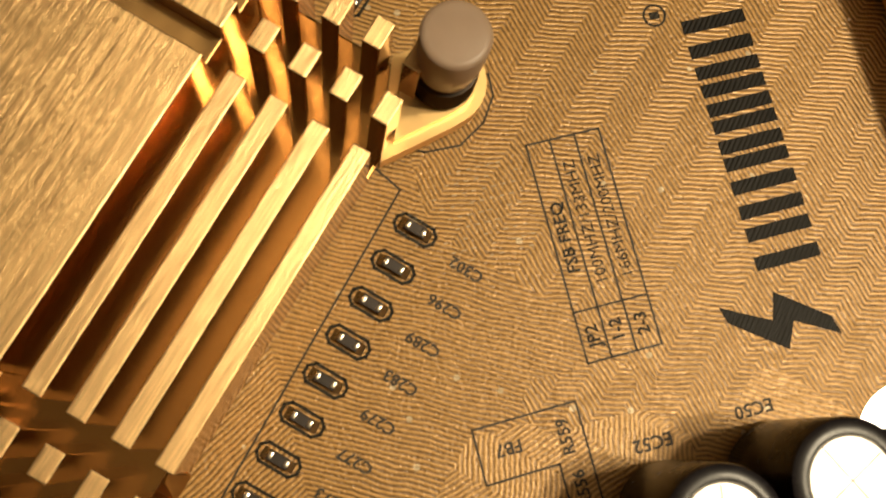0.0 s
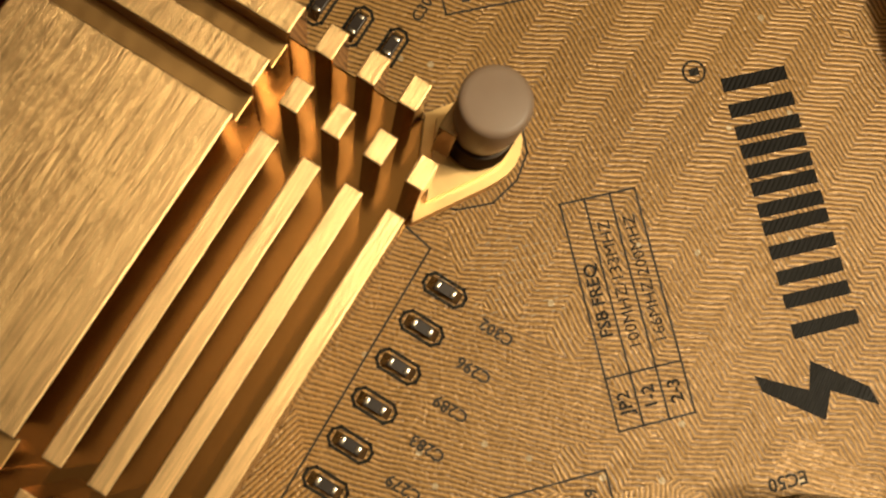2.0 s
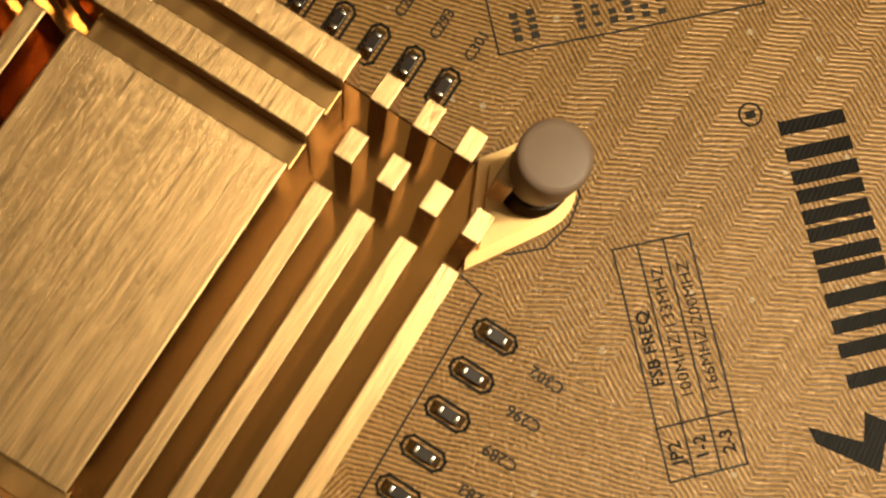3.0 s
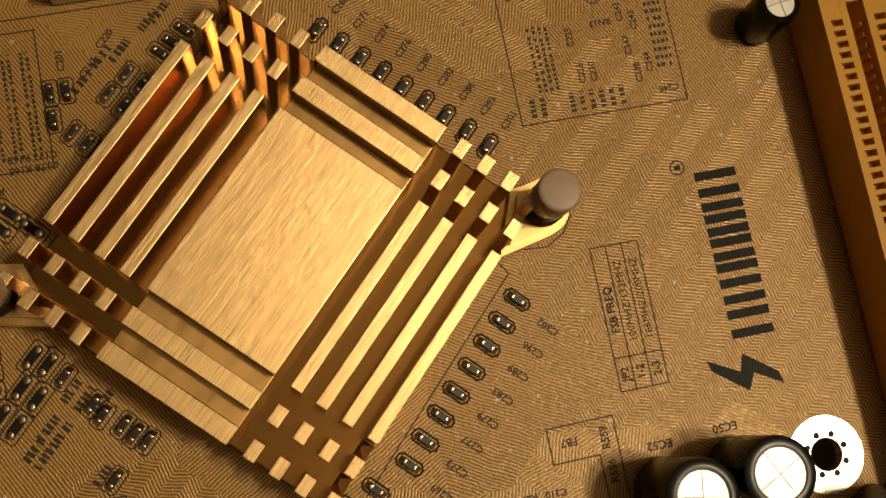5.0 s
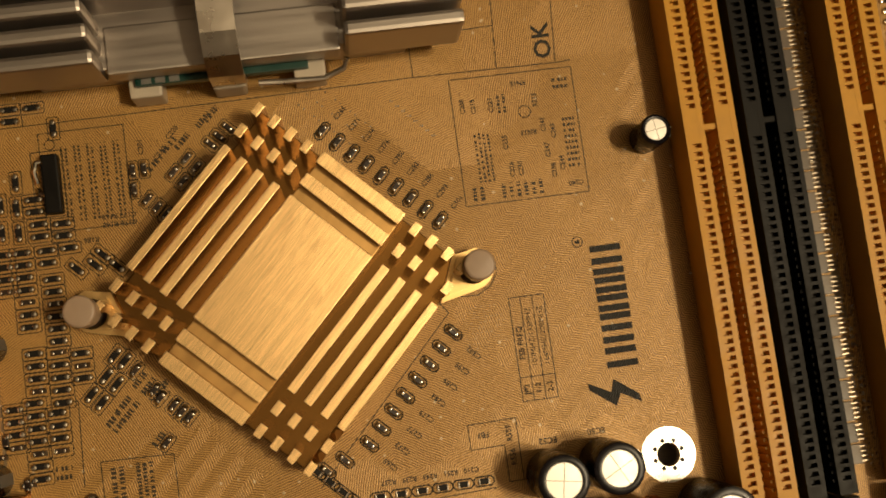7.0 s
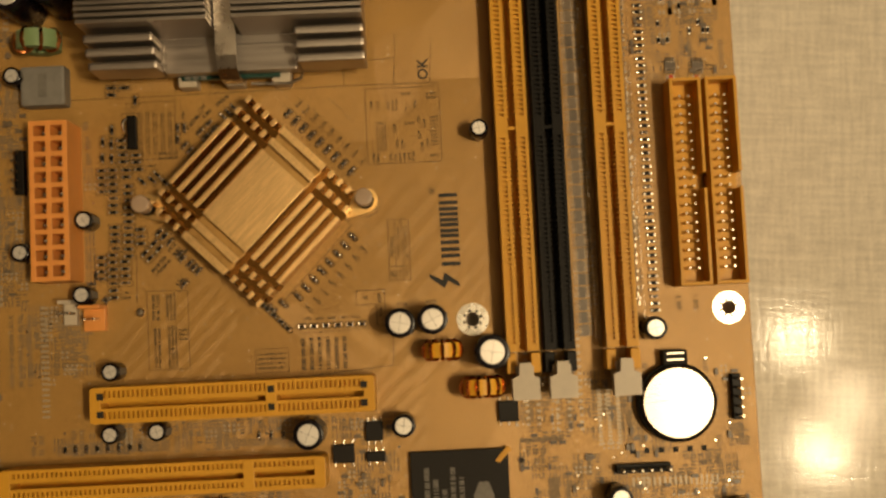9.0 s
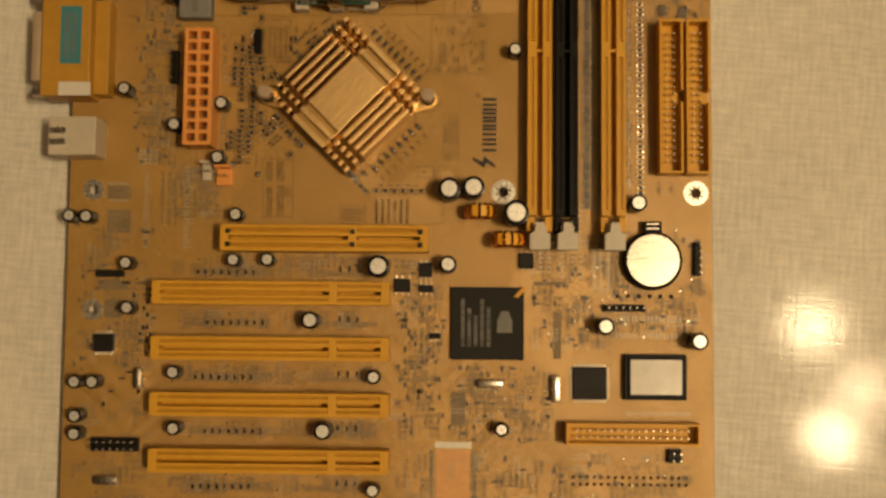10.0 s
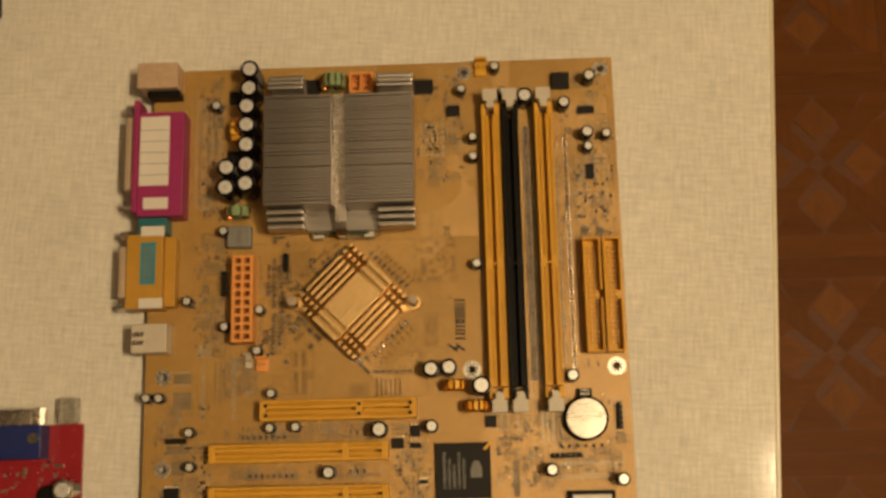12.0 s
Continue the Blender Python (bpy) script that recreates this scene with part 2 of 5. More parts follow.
RUBBER = mat("blue_cable", (0.015, 0.018, 0.05), 0.5)

# ---- mesh helpers, in millimetres ----
MM = 0.001


def box(bm, x0, y0, z0, x1, y1, z1, bevel=0.0):
    m = Matrix.Translation(((x0 + x1) / 2, (y0 + y1) / 2, (z0 + z1) / 2)) @ Matrix.Diagonal((abs(x1 - x0), abs(y1 - y0), abs(z1 - z0), 1))
    vs = bmesh.ops.create_cube(bm, size=1, matrix=m)["verts"]
    if bevel:
        es = list({e for v in vs for e in v.link_edges})
        bmesh.ops.bevel(bm, geom=es, offset=bevel, segments=2, profile=0.6, affect="EDGES")
    return bm


def cyl(bm, x, y, z0, z1, r, n=24, r2=None, axis="z"):
    m = Matrix.Translation((x, y, (z0 + z1) / 2))
    if axis != "z":
        m = Matrix.Translation((x, y, z0)) @ (Matrix.Rotation(radians(90), 4, "Y") if axis == "x" else Matrix.Rotation(radians(-90), 4, "X")) @ Matrix.Translation((0, 0, z1 / 2))
        z0, z1 = 0, z1
    bmesh.ops.create_cone(bm, cap_ends=True, segments=n, radius1=r, radius2=r if r2 is None else r2, depth=z1 - z0, matrix=m)
    return bm


def lathe(bm, profile, n=32, x=0, y=0):
    """A turned body from (radius, height) pairs, from the bottom up."""
    rings = []
    for r, z in profile:
        rings.append([bm.verts.new((x + r * math.cos(2 * math.pi * k / n), y + r * math.sin(2 * math.pi * k / n), z)) for k in range(n)] if r > 0 else [bm.verts.new((x, y, z))])
    for a, b in zip(rings, rings[1:]):
        for k in range(n):
            q = [a[k % len(a)], a[(k + 1) % len(a)], b[(k + 1) % len(b)], b[k % len(b)]]
            q = list(dict.fromkeys(q))
            if len(q) > 2:
                bm.faces.new(q)
    return bm


def prism(bm, pts, z0, z1):
    low = [bm.verts.new((x, y, z0)) for x, y in pts]
    top = [bm.verts.new((x, y, z1)) for x, y in pts]
    bm.faces.new(top)
    bm.faces.new(low[::-1])
    for k in range(len(pts)):
        bm.faces.new((low[k], low[(k + 1) % len(pts)], top[(k + 1) % len(pts)], top[k]))
    return bm


def tube(bm, path, r, n=8):
    """A round bar along a path of points."""
    rings = []
    for k, p in enumerate(path):
        a, b = Vector(path[max(k - 1, 0)]), Vector(path[min(k + 1, len(path) - 1)])
        q = (b - a).to_track_quat("Z", "Y")
        rings.append([bm.verts.new(Vector(p) + q @ Vector((r * math.cos(2 * math.pi * j / n), r * math.sin(2 * math.pi * j / n), 0))) for j in range(n)])
    for a, b in zip(rings, rings[1:]):
        for j in range(n):
            bm.faces.new((a[j], a[(j + 1) % n], b[(j + 1) % n], b[j]))
    bm.faces.new(rings[0][::-1])
    bm.faces.new(rings[-1])
    return bm


def mesh_of(name, bm, material, smooth=False):
    bmesh.ops.recalc_face_normals(bm, faces=bm.faces)
    me = bpy.data.meshes.new(name)
    bm.to_mesh(me)
    bm.free()
    me.transform(Matrix.Scale(MM, 4))
    me.materials.append(material)
    if smooth:
        me.shade_smooth()
        me.set_sharp_from_angle(angle=radians(35))
    return me


def part(name, bm, material, parent=None, label="", smooth=False):
    ob = new(name, mesh_of(name, bm, material, smooth))
    ob.parent = parent
    return tagged(ob, label)


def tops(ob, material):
    """Gives the faces that look up a material of their own, here a paler gold for the lit tops."""
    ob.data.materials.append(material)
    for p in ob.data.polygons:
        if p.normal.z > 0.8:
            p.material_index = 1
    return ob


def thing(name, x, y, z, rz, label, category, group="", kind=""):
    ob = new(name)
    ob.empty_display_size = 0.005
    ob.matrix_basis = pose(x * MM, y * MM, z * MM, 0, 0, rz)
    return tagged(ob, label, category, group, kind)


def at(x, y, z=0.0, rz=0.0):
    return pose(x * MM, y * MM, z * MM, 0, 0, rz)


def B():
    return bmesh.new()


# ---- the setting: room, floor, table ----
def slab(name, x0, y0, z0, x1, y1, z1, material, label, category):
    ob = part(name, box(B(), x0, y0, z0, x1, y1, z1), material, None, label)
    return tagged(ob, label, category, kind="structure")


FLOOR_Z = -760
floor = slab("floor", -2200, -2200, FLOOR_Z - 60, 2600, 2600, FLOOR_Z - 1.2, GROUT, "dark wooden parquet floor under the table", "floor")
slab("wall_north", -2300, 2600, FLOOR_Z - 60, 2700, 2700, 1850, WALL, "plain warm painted room wall", "wall")
slab("wall_south", -2300, -2300, FLOOR_Z - 60, 2700, -2200, 1850, WALL, "plain warm painted room wall", "wall")
slab("wall_east", 2600, -2200, FLOOR_Z - 60, 2700, 2600, 1850, WALL, "plain warm painted room wall", "wall")
slab("wall_west", -2300, -2200, FLOOR_Z - 60, -2200, 2600, 1850, WALL, "plain warm painted room wall", "wall")
slab("ceiling", -2300, -2300, 1850, 2700, 2700, 1900, CEIL, "plain white painted ceiling", "ceiling")

TABLE_Z = -8.0
table = thing("table", 321, 160, TABLE_Z, -3.95, "cream laminate table top with a pale edge band", "table")
part("tabletop", box(B(), -1100, -700, -24, -1.5, 900, 0, 0.8), TABLETOP, table)
part("edge_band", box(B(), -1.5, -700, -23.6, 0.6, 900, -0.4, 0.4), TABLE_EDGE, table, "pale plastic edge band")
for lx, ly in ((-1040, -640), (-60, -640), (-1040, 840), (-60, 840)):
    part("leg", box(B(), lx - 25, ly - 25, FLOOR_Z - TABLE_Z, lx + 25, ly + 25, -24, 3), TABLE_EDGE, table)

# ---- the motherboard ----
board = thing("motherboard", 0, 0, 0, 0, "gold lacquered computer motherboard with black print lying on a table", "motherboard")
W_B, H_B = 243.6, 304.8
HOLES = [(10.2, 16.5), (10.2, 95.3), (9.2, 141), (165.1, 16.5), (237.5, 16.5), (165.1, 141), (237.5, 141), (165.1, 298.5), (237.5, 298.5)]
base = part("laminate", box(B(), 0, 0, -1.6, W_B, H_B, 0, 0.25), PCB, board)
cut = part("drill", B(), DARK, None)
bm = bmesh.new()
for hx, hy in HOLES:
    cyl(bm, hx, hy, -3, 3, 1.95, 24)
bm.to_mesh(cut.data)
cut.data.transform(Matrix.Scale(MM, 4))
bm.free()
boolean = base.modifiers.new("holes", "BOOLEAN")
boolean.object, boolean.solver = cut, "EXACT"
bpy.context.view_layer.update()
drilled = bpy.data.meshes.new_from_object(base.evaluated_get(bpy.context.evaluated_depsgraph_get()))
base.modifiers.clear()
base.data = drilled
bpy.data.objects.remove(cut)


def ring(bm, x, y, r0, r1, z0, z1, n=36):
    return lathe(bm, [(r0, z0), (r0, z1), (r1, z1), (r1, z0)], n, x, y)


RING = mat("tinned_ring", (0.66, 0.64, 0.58), 0.28, 0.85, vary=0.06, scale=700, bump=0.00002)
for hx, hy in HOLES:
    big = (hx, hy) in HOLES[4:7]
    part("mounting_ring", ring(B(), hx, hy, 2.0, 4.6 if big else 3.9, 0.0, 0.07), RING, board, "tinned mounting hole ring")
    if big:
        for k in range(8):
            a = math.pi / 4 * k + 0.3
            # Solid dark discs: the shade inside the holes as colour.
            part("via_hole", cyl(B(), hx + 2.45 * math.cos(a), hy + 2.45 * math.sin(a), 0.05, 0.09, 0.4, 10), DARK, board)


def line(bm, x0, y0, x1, y1, w=0.16, z=0.03):
    d = Vector((x1 - x0, y1 - y0))
    if d.length:
        d.normalize()
    n = Vector((-d.y, d.x)) * w / 2
    e = d * w / 2
    prism(bm, [(x0 - e.x + n.x, y0 - e.y + n.y), (x0 - e.x - n.x, y0 - e.y - n.y), (x1 + e.x - n.x, y1 + e.y - n.y), (x1 + e.x + n.x, y1 + e.y + n.y)], 0, z)


def outline(pts, w=0.16, closed=True, name="print_outline", z=0.03, ink=INK_THIN):
    bm = B()
    for a, b in zip(pts, pts[1:] + (pts[:1] if closed else [])):
        line(bm, *a, *b, w, z)
    return part(name, bm, ink, board)


def rect(x0, y0, x1, y1, w=0.16):
    return outline([(x0, y0), (x1, y0), (x1, y1), (x0, y1)], w)


def text(s, x, y, size, rz=0.0, ink=INK_THIN, stretch=1.0, parent=None, z=0.04, name="print"):
    """Printed characters, centred at x, y."""
    cu = bpy.data.curves.new("print", "FONT")
    cu.body, cu.size, cu.align_x, cu.align_y, cu.resolution_u = s, size, "CENTER", "CENTER", 2
    cu.offset = 0.0 if "M" in s else 0.022 * size
    tmp = bpy.data.objects.new("print", cu)
    scene.collection.objects.link(tmp)
    bpy.context.view_layer.update()
    me = bpy.data.meshes.new_from_object(tmp.evaluated_get(bpy.context.evaluated_depsgraph_get()))
    bpy.data.objects.remove(tmp)
    me.transform(Matrix.Translation((x * MM, y * MM, z * MM)) @ Matrix.Rotation(radians(rz), 4, "Z") @ Matrix.Diagonal((MM * stretch, MM, MM, 1)))
    me.materials.clear()
    me.materials.append(ink)
    ob = new(name, me)
    ob.parent = board if parent is None else parent
    return ob


def bars(x0, y0, x1, y1, rows, vertical=False, ink=INK_THIN, parent=None, z=0.03, seed=1, fill=0.5):
    """Print too small to read: rows of short bars."""
    rnd = random.Random(seed)
    bm = B()
    span = (x1 - x0) if vertical else (y1 - y0)
    for k in range(rows):
        c = (x0 if vertical else y0) + span * (k + 0.5) / rows
        p, end = (y0, y1) if vertical else (x0, x1)
        h = span / rows * fill / 2
        while p < end:
            q = min(p + rnd.uniform(0.28, 0.55), end)
            if vertical:
                prism(bm, [(c - h, p), (c + h, p), (c + h, q), (c - h, q)], 0, z)
            else:
                prism(bm, [(p, c - h), (q, c - h), (q, c + h), (p, c + h)], 0, z)
            p = q + rnd.choice((0.2, 0.2, 0.2, 0.55))
    return part("print_block", bm, ink, board if parent is None else parent)

# ---- print on the board ----
rect(142.3, 153.0, 148.2, 170.2)
outline([(144.2, 153.0), (144.2, 170.2)], closed=False)
outline([(146.2, 153.0), (146.2, 170.2)], closed=False)
outline([(142.3, 156.9), (148.2, 156.9)], closed=False)
for s, x, y, size in (("JP2", 143.3, 154.9, 1.35), ("1-2", 145.2, 154.9, 1.35), ("2-3", 147.2, 154.9, 1.35), ("FSB FREQ", 143.3, 162.6, 1.35), ("100MHZ/133MHZ", 145.2, 163.4, 1.3), ("166MHZ/200MHZ", 147.2, 163.4, 1.3)):
    text(s, x, y, size, 90, INK)
outline([(132.6, 150.5), (140.6, 150.6), (140.6, 140.5), (138.2, 140.5), (138.2, 146.5), (132.6, 146.4)])
text("FB7", 134.9, 148.6, 1.3, 180)
text("R559", 139.2, 148.3, 1.3, 90)
text("R556", 139.4, 144.4, 1.3, 90)
text("EC52", 145.4, 146.2, 1.4, 180)
text("EC50", 153.6, 146.6, 1.4, 180)
DIAG = 2 ** 0.5


def uv(u, v):
    return (u + v) / DIAG, (u - v) / DIAG


LABELS_R = "C302 C296 C289 C283 C279 C277 C273 C269".split()
LABELS_T = "C266 C271 C274 C276 C280 C282 C286 C293 C301".split()
for k, s in enumerate(LABELS_R):
    text(s, *uv(210.3 - 3.24 * k, -18.9), 1.25, 135)
for k, s in enumerate(LABELS_T):
    text(s, *uv(228.6, -60.8 + 3.07 * k), 1.2, 45)
rect(137.5, 186.3, 158.6, 208.0)
outline([(158.6, 209.2), (157.2, 209.0), (131.6, 209.2), (83.4, 208.6), (20, 208.4)], closed=False)
outline([(131.6, 209.2), (131.6, 223)], closed=False)
outline([(145.9, 209.1), (146.7, 223.8)], closed=False)
outline([(156.1, 209.0), (157.0, 222)], closed=False)
outline([(131.6, 216.2), (146.2, 216.6)], closed=False)
text("IDE 2", 223.6, 142.9, 1.9, 90)
text("IDE 1", 228.4, 143.0, 1.9, 90)
text("OK", 154.4, 213.0, 4.2, 90, INK)
for s, x, y in (("C208", 139.2, 203.2), ("C218", 141.0, 203.0), ("C223", 144.0, 202.9), ("C241", 152.4, 198.6), ("R215", 151.6, 203.0), ("C243", 154.0, 197.3), ("C247", 152.6, 194.2), ("C244", 154.8, 191.7), ("C238", 153.2, 190.6), ("C225", 145.6, 196.3), ("C226", 146.1, 191.6), ("C230", 147.6, 191.6)):
    text(s, x, y, 1.15, 90)
text("RN15", 149.2, 206.2, 1.15, 180)
text("RN13", 149.8, 197.6, 1.15, 180)
text("C248", 156.6, 188.1, 1.15, 180)
bars(144.9, 201.4, 146.8, 204.6, 2, True, seed=2)
bars(140.2, 190.0, 143.2, 198.4, 4, True, seed=3)
bars(155.8, 190.6, 157.9, 199.6, 9, seed=4)
bars(155.0, 204.2, 157.8, 206.6, 2, seed=5)
bars(138.6, 187.0, 141.2, 189.3, 2, True, seed=6)
bars(143.6, 187.0, 151.2, 189.4, 6, True, seed=7)
bm = ring(B(), 149.6, 201.2, 0.95, 1.1, 0, 0.03)
part("print_outline", bm, INK_THIN, board)
rect(69.5, 190.6, 83.2, 207.0)
for k in range(5):
    bars(72.6 + 2.1 * k, 192.0, 74.0 + 2.1 * k, 204.5, 2, True, seed=20 + k)
bm = ring(B(), 71.2, 205.0, 0.75, 0.9, 0, 0.03)
part("print_outline", bm, INK_THIN, board)
outline([uv(178.0, -25.6), uv(213.0, -26.2), (130.5, 171.4), (133.6, 172.1), (134.6, 171.5), (137.4, 171.4), (139.6, 172.7), (140.9, 174.6), (141.0, 176.4)], closed=False)
outline([(73.8, 153.2), (85.3, 152.8), (85.4, 131.0), (74.0, 131.0)])
rect(103.8, 128.8, 113.0, 135.4)
bars(104.6, 129.4, 112.2, 134.6, 4, seed=31)
for k, (x0, y0, x1, y1, n) in enumerate(((75.0, 144.8, 77.5, 152.0, 2), (79.0, 144.8, 82.0, 152.2, 3), (75.3, 131.6, 77.6, 142.6, 2), (79.3, 131.6, 82.2, 143.2, 3))):
    bars(x0, y0, x1, y1, n, True, seed=32 + 50 * k, fill=0.65)
bars(82.6, 138.6, 85.0, 142.6, 3, seed=35)
bars(66.8, 150.9, 69.4, 153.7, 2, seed=36)
outline([(71.4, 163.2), (71.0, 149.8)], closed=False)
outline([(66.6, 163.2), (71.4, 163.2)], closed=False)
text("C177 R168", 81.0, 192.1, 1.2, 180)
text("C178 R168", 81.0, 190.8, 1.2, 180)
text("R186", 76.2, 188.7, 1.2, 180)
text("C201", 85.6, 202.9, 1.2, 90)
text("C220", 90.9, 204.7, 1.2, 45)
text("C217", 88.6, 201.5, 1.2, 45)
for k, (x, y) in enumerate(((90.2, 202.6), (92.4, 203.0), (87.6, 199.9), (96.2, 206.2), (97.6, 207.0), (78.4, 161.6), (79.6, 160.6), (76.6, 159.6), (77.6, 158.6), (81.4, 165.2), (82.6, 164.0), (84.6, 163.4), (83.4, 155.6))):
    bars(-1.5, -0.5, 1.5, 0.6, 1, seed=300 + k, fill=0.9).matrix_basis = at(x, y, 0, 45)
bars(116.0, 129.0, 130.0, 138.0, 6, True, seed=33)
outline([(116.1, 139.3), (135.9, 139.9)], closed=False)
outline([(120, 127.5), (142.5, 129.2), (142.5, 139.0)], closed=False)
# trade mark and maker's mark, as plain shapes
MARK = ridged_ink("worn_black_ink", (0.01, 0.0085, 0.006), 0.4)
prism_mark = prism(B(), [(153.3, 154.5), (153.6, 153.2), (157.7, 150.1), (158.7, 152.1), (162.1, 150.2), (161.7, 151.7), (157.8, 154.6), (157.1, 152.5)], 0, 0.05)
part("zigzag_mark", prism_mark, MARK, board)
for y0, y1 in ((156.4, 159.8), (160.5, 163.6), (164.4, 166.9), (167.5, 170.0), (170.5, 173.1), (173.8, 177.0)):
    for a, c in ((y0, y0 + 1.1), (y1 - 1.1, y1)):
        part("mark_bar", prism(B(), [(157.1, a), (162.4, a), (162.4, c), (157.1, c)], 0, 0.05), MARK, board)
part("print_outline", ring(B(), 155.2, 178.0, 0.78, 0.95, 0, 0.04), INK, board)
part("mark_bar", prism(B(), [(154.8, 177.7), (155.6, 177.7), (155.6, 178.3), (154.8, 178.3)], 0, 0.04), INK, board)
# solder dots in short rows
bm = B()
for k in range(13):
    for j in range(3):
        x, y = uv(225.5 + 2.2 * j, -68 + 1.05 * k)
        if (k + j) % 3:
            cyl(bm, x, y, 0, 0.12, 0.16, 6)
for k in range(8):
    for j in range(2):
        cyl(bm, 127.2 + 0.9 * k + 0.4 * j, 205.6 - 0.95 * k, 0, 0.12, 0.16, 6)
tagged(part("via_dots", bm, SOLDER, board), kind="stuff")
bm = B()
rnd = random.Random(9)
for k in range(9):
    for j in range(9):
        if rnd.random() < 0.7:
            x, y = 134.2 + 0.78 * j + 0.4 * (k % 2), 162.6 + 0.85 * k
            box(bm, x, y, 0, x + 0.34, y + 0.09, 0.04)
tagged(part("via_field", bm, mat("pale_via", (0.5, 0.38, 0.22), 0.45, vary=0.2), board), kind="stuff")

# ---- gold chipset heat sink, turned by 45 degrees ----
CU, CV = 199.8, -49.5
TOP = 10.0
sink = thing("chipset_heatsink", *uv(CU, CV), 0, 45, "gold anodised milled metal heat sink set diagonally on the board", "heat sink")


def loc(u, v):
    """Local place: x along u, y against v."""
    return u - CU, -(v - CV)


def block(u0, v0, u1, v1, z0, z1, bevel=0.12):
    (a, b), (c, d) = loc(u0, v0), loc(u1, v1)
    return box(B(), min(a, c), min(b, d), z0, max(a, c), max(b, d), z1, bevel)


ROWS = [(179.1, 181.3), (183.4, 185.6), (187.7, 211.9), (214.0, 216.2), (218.3, 220.5)]
COLS = [(-70.5, -69.2), (-67.3, -65.95), (-64.1, -62.75), (-60.9, -59.55), (-57.6, -41.4), (-39.45, -38.05), (-36.25, -34.85), (-33.05, -31.65), (-29.85, -28.5)]
# The dark gold of the base stands for shade between the fins.
part("base_plate", block(179.0, -70.5, 220.5, -28.5, 0.5, 2.0, 0.2), SHADE_GOLD, sink)
for i, (u0, u1) in enumerate(ROWS):
    for j, (v0, v1) in enumerate(COLS):
        if i == 2 and j == 4:
            tops(part("core_block", block(u0, v0, u1, v1, 1.9, TOP, 0.15), SHADE_GOLD, sink, "brushed flat centre block"), BRUSHED)
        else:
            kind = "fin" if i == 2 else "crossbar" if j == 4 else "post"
            tops(part(kind, block(u0, v0, u1, v1, 1.9, TOP, 0.1), SHADE_GOLD, sink), BRUSHED)
for (_, u0), (u1, _) in zip(ROWS, ROWS[1:]):
    tops(part("pocket_floor", block(u0 - 0.05, COLS[4][0] + 0.1, u1 + 0.05, COLS[4][1] - 0.1, 1.95, 7.7, 0.1), SHADE_GOLD, sink), FLOOR_GOLD)
for side in (1, -1):
    ax, ay = loc(*((220.8, -27.6) if side == 1 else (178.8, -71.4)))
    ca, sa = math.cos(radians(-45)), math.sin(radians(-45))

    def arm_point(dx, dy):
        """dx along the board's x from the pin, outwards; dy along its y."""
        dx *= side
        return ax + dx * ca - dy * sa, ay + dx * sa + dy * ca
    arc = [arm_point(3.45 * math.cos(radians(a)), 3.45 * math.sin(radians(a))) for a in range(-75, 76, 15)]
    pts = [arm_point(-5.8, -4.9), arm_point(-4.0, -4.5), arm_point(-2.0, -4.05), arm_point(-0.2, -3.65)] + arc + [arm_point(-1.0, 2.9), arm_point(-3.0, 2.6)]
    if side < 0:
        pts = pts[::-1]
    bm = prism(B(), pts, 1.7, 4.3)
    bmesh.ops.recalc_face_normals(bm, faces=bm.faces)
    bmesh.ops.bevel(bm, geom=[e for e in bm.edges if all(v.co.z > 4.2 for v in e.verts)], offset=0.8, segments=4, affect="EDGES")
    part("mounting_arm", bm, EAR, sink, "smooth gold mounting ear", smooth=True)
# push pins with springs
for k, (px, py) in enumerate(((136.6, 175.4), (76.0, 176.3))):
    pin = thing("push_pin", px, py, 4.2, 0, "milky white nylon push pin with a steel spring", "push pin", "heat sink push pins")
    r = 2.4
    part("head", lathe(B(), [(0, 3.4), (r - 0.45, 3.4), (r - 0.3, 3.7), (r - 0.05, 6.0), (r + 0.03, 9.3), (r - 0.04, 9.5), (r - 0.2, 9.62), (r - 0.5, 9.66), (0, 9.68)], 40), NYLON, pin, smooth=True)
    part("stem", cyl(B(), 0, 0, -4.4, 3.5, 1.3, 20), NYLON, pin, smooth=True)
    path = [(2.1 * math.cos(a * 0.35), 2.1 * math.sin(a * 0.35), 0.2 + 3.2 * a / 80) for a in range(81)]
    part("spring", tube(B(), path, 0.28, 6), SPRING, pin, "dark coil spring", smooth=True)
for u in (186.6, 182.3):                                  # sloping bright wedges between the outer posts, added for glints on the base edge
    cx, cy = loc(u, -29.1)
    bm = B()
    low = [bm.verts.new((cx + a, cy + c, 1.9)) for a, c in ((-1.05, -0.9), (1.05, -0.9), (1.05, 0.7), (-1.05, 0.7))]
    top = [bm.verts.new((cx + a, cy + c, 3.4)) for a, c in ((-0.1, 0.3), (0.4, 0.4))]
    for f in ((0, 1, 5, 4), (2, 3, 4, 5), (1, 2, 5), (3, 0, 4), (3, 2, 1, 0)):
        bm.faces.new([(low + top)[k] for k in f])
    part("base_wedge", bm, EAR, sink, "bright gold wedge added for a glint on the base edge")

# ---- small surface parts ----
def outline_mesh(lx, ly, w=0.19, c=0.45):
    bm = B()
    a, b = lx / 2, ly / 2
    pts = [(-a + c, -b), (a - c, -b), (a, -b + c), (a, b - c), (a - c, b), (-a + c, b), (-a, b - c), (-a, -b + c)]
    for p, q in zip(pts, pts[1:] + pts[:1]):
        line(bm, *p, *q, w)
    return mesh_of("print_outline", bm, INK)


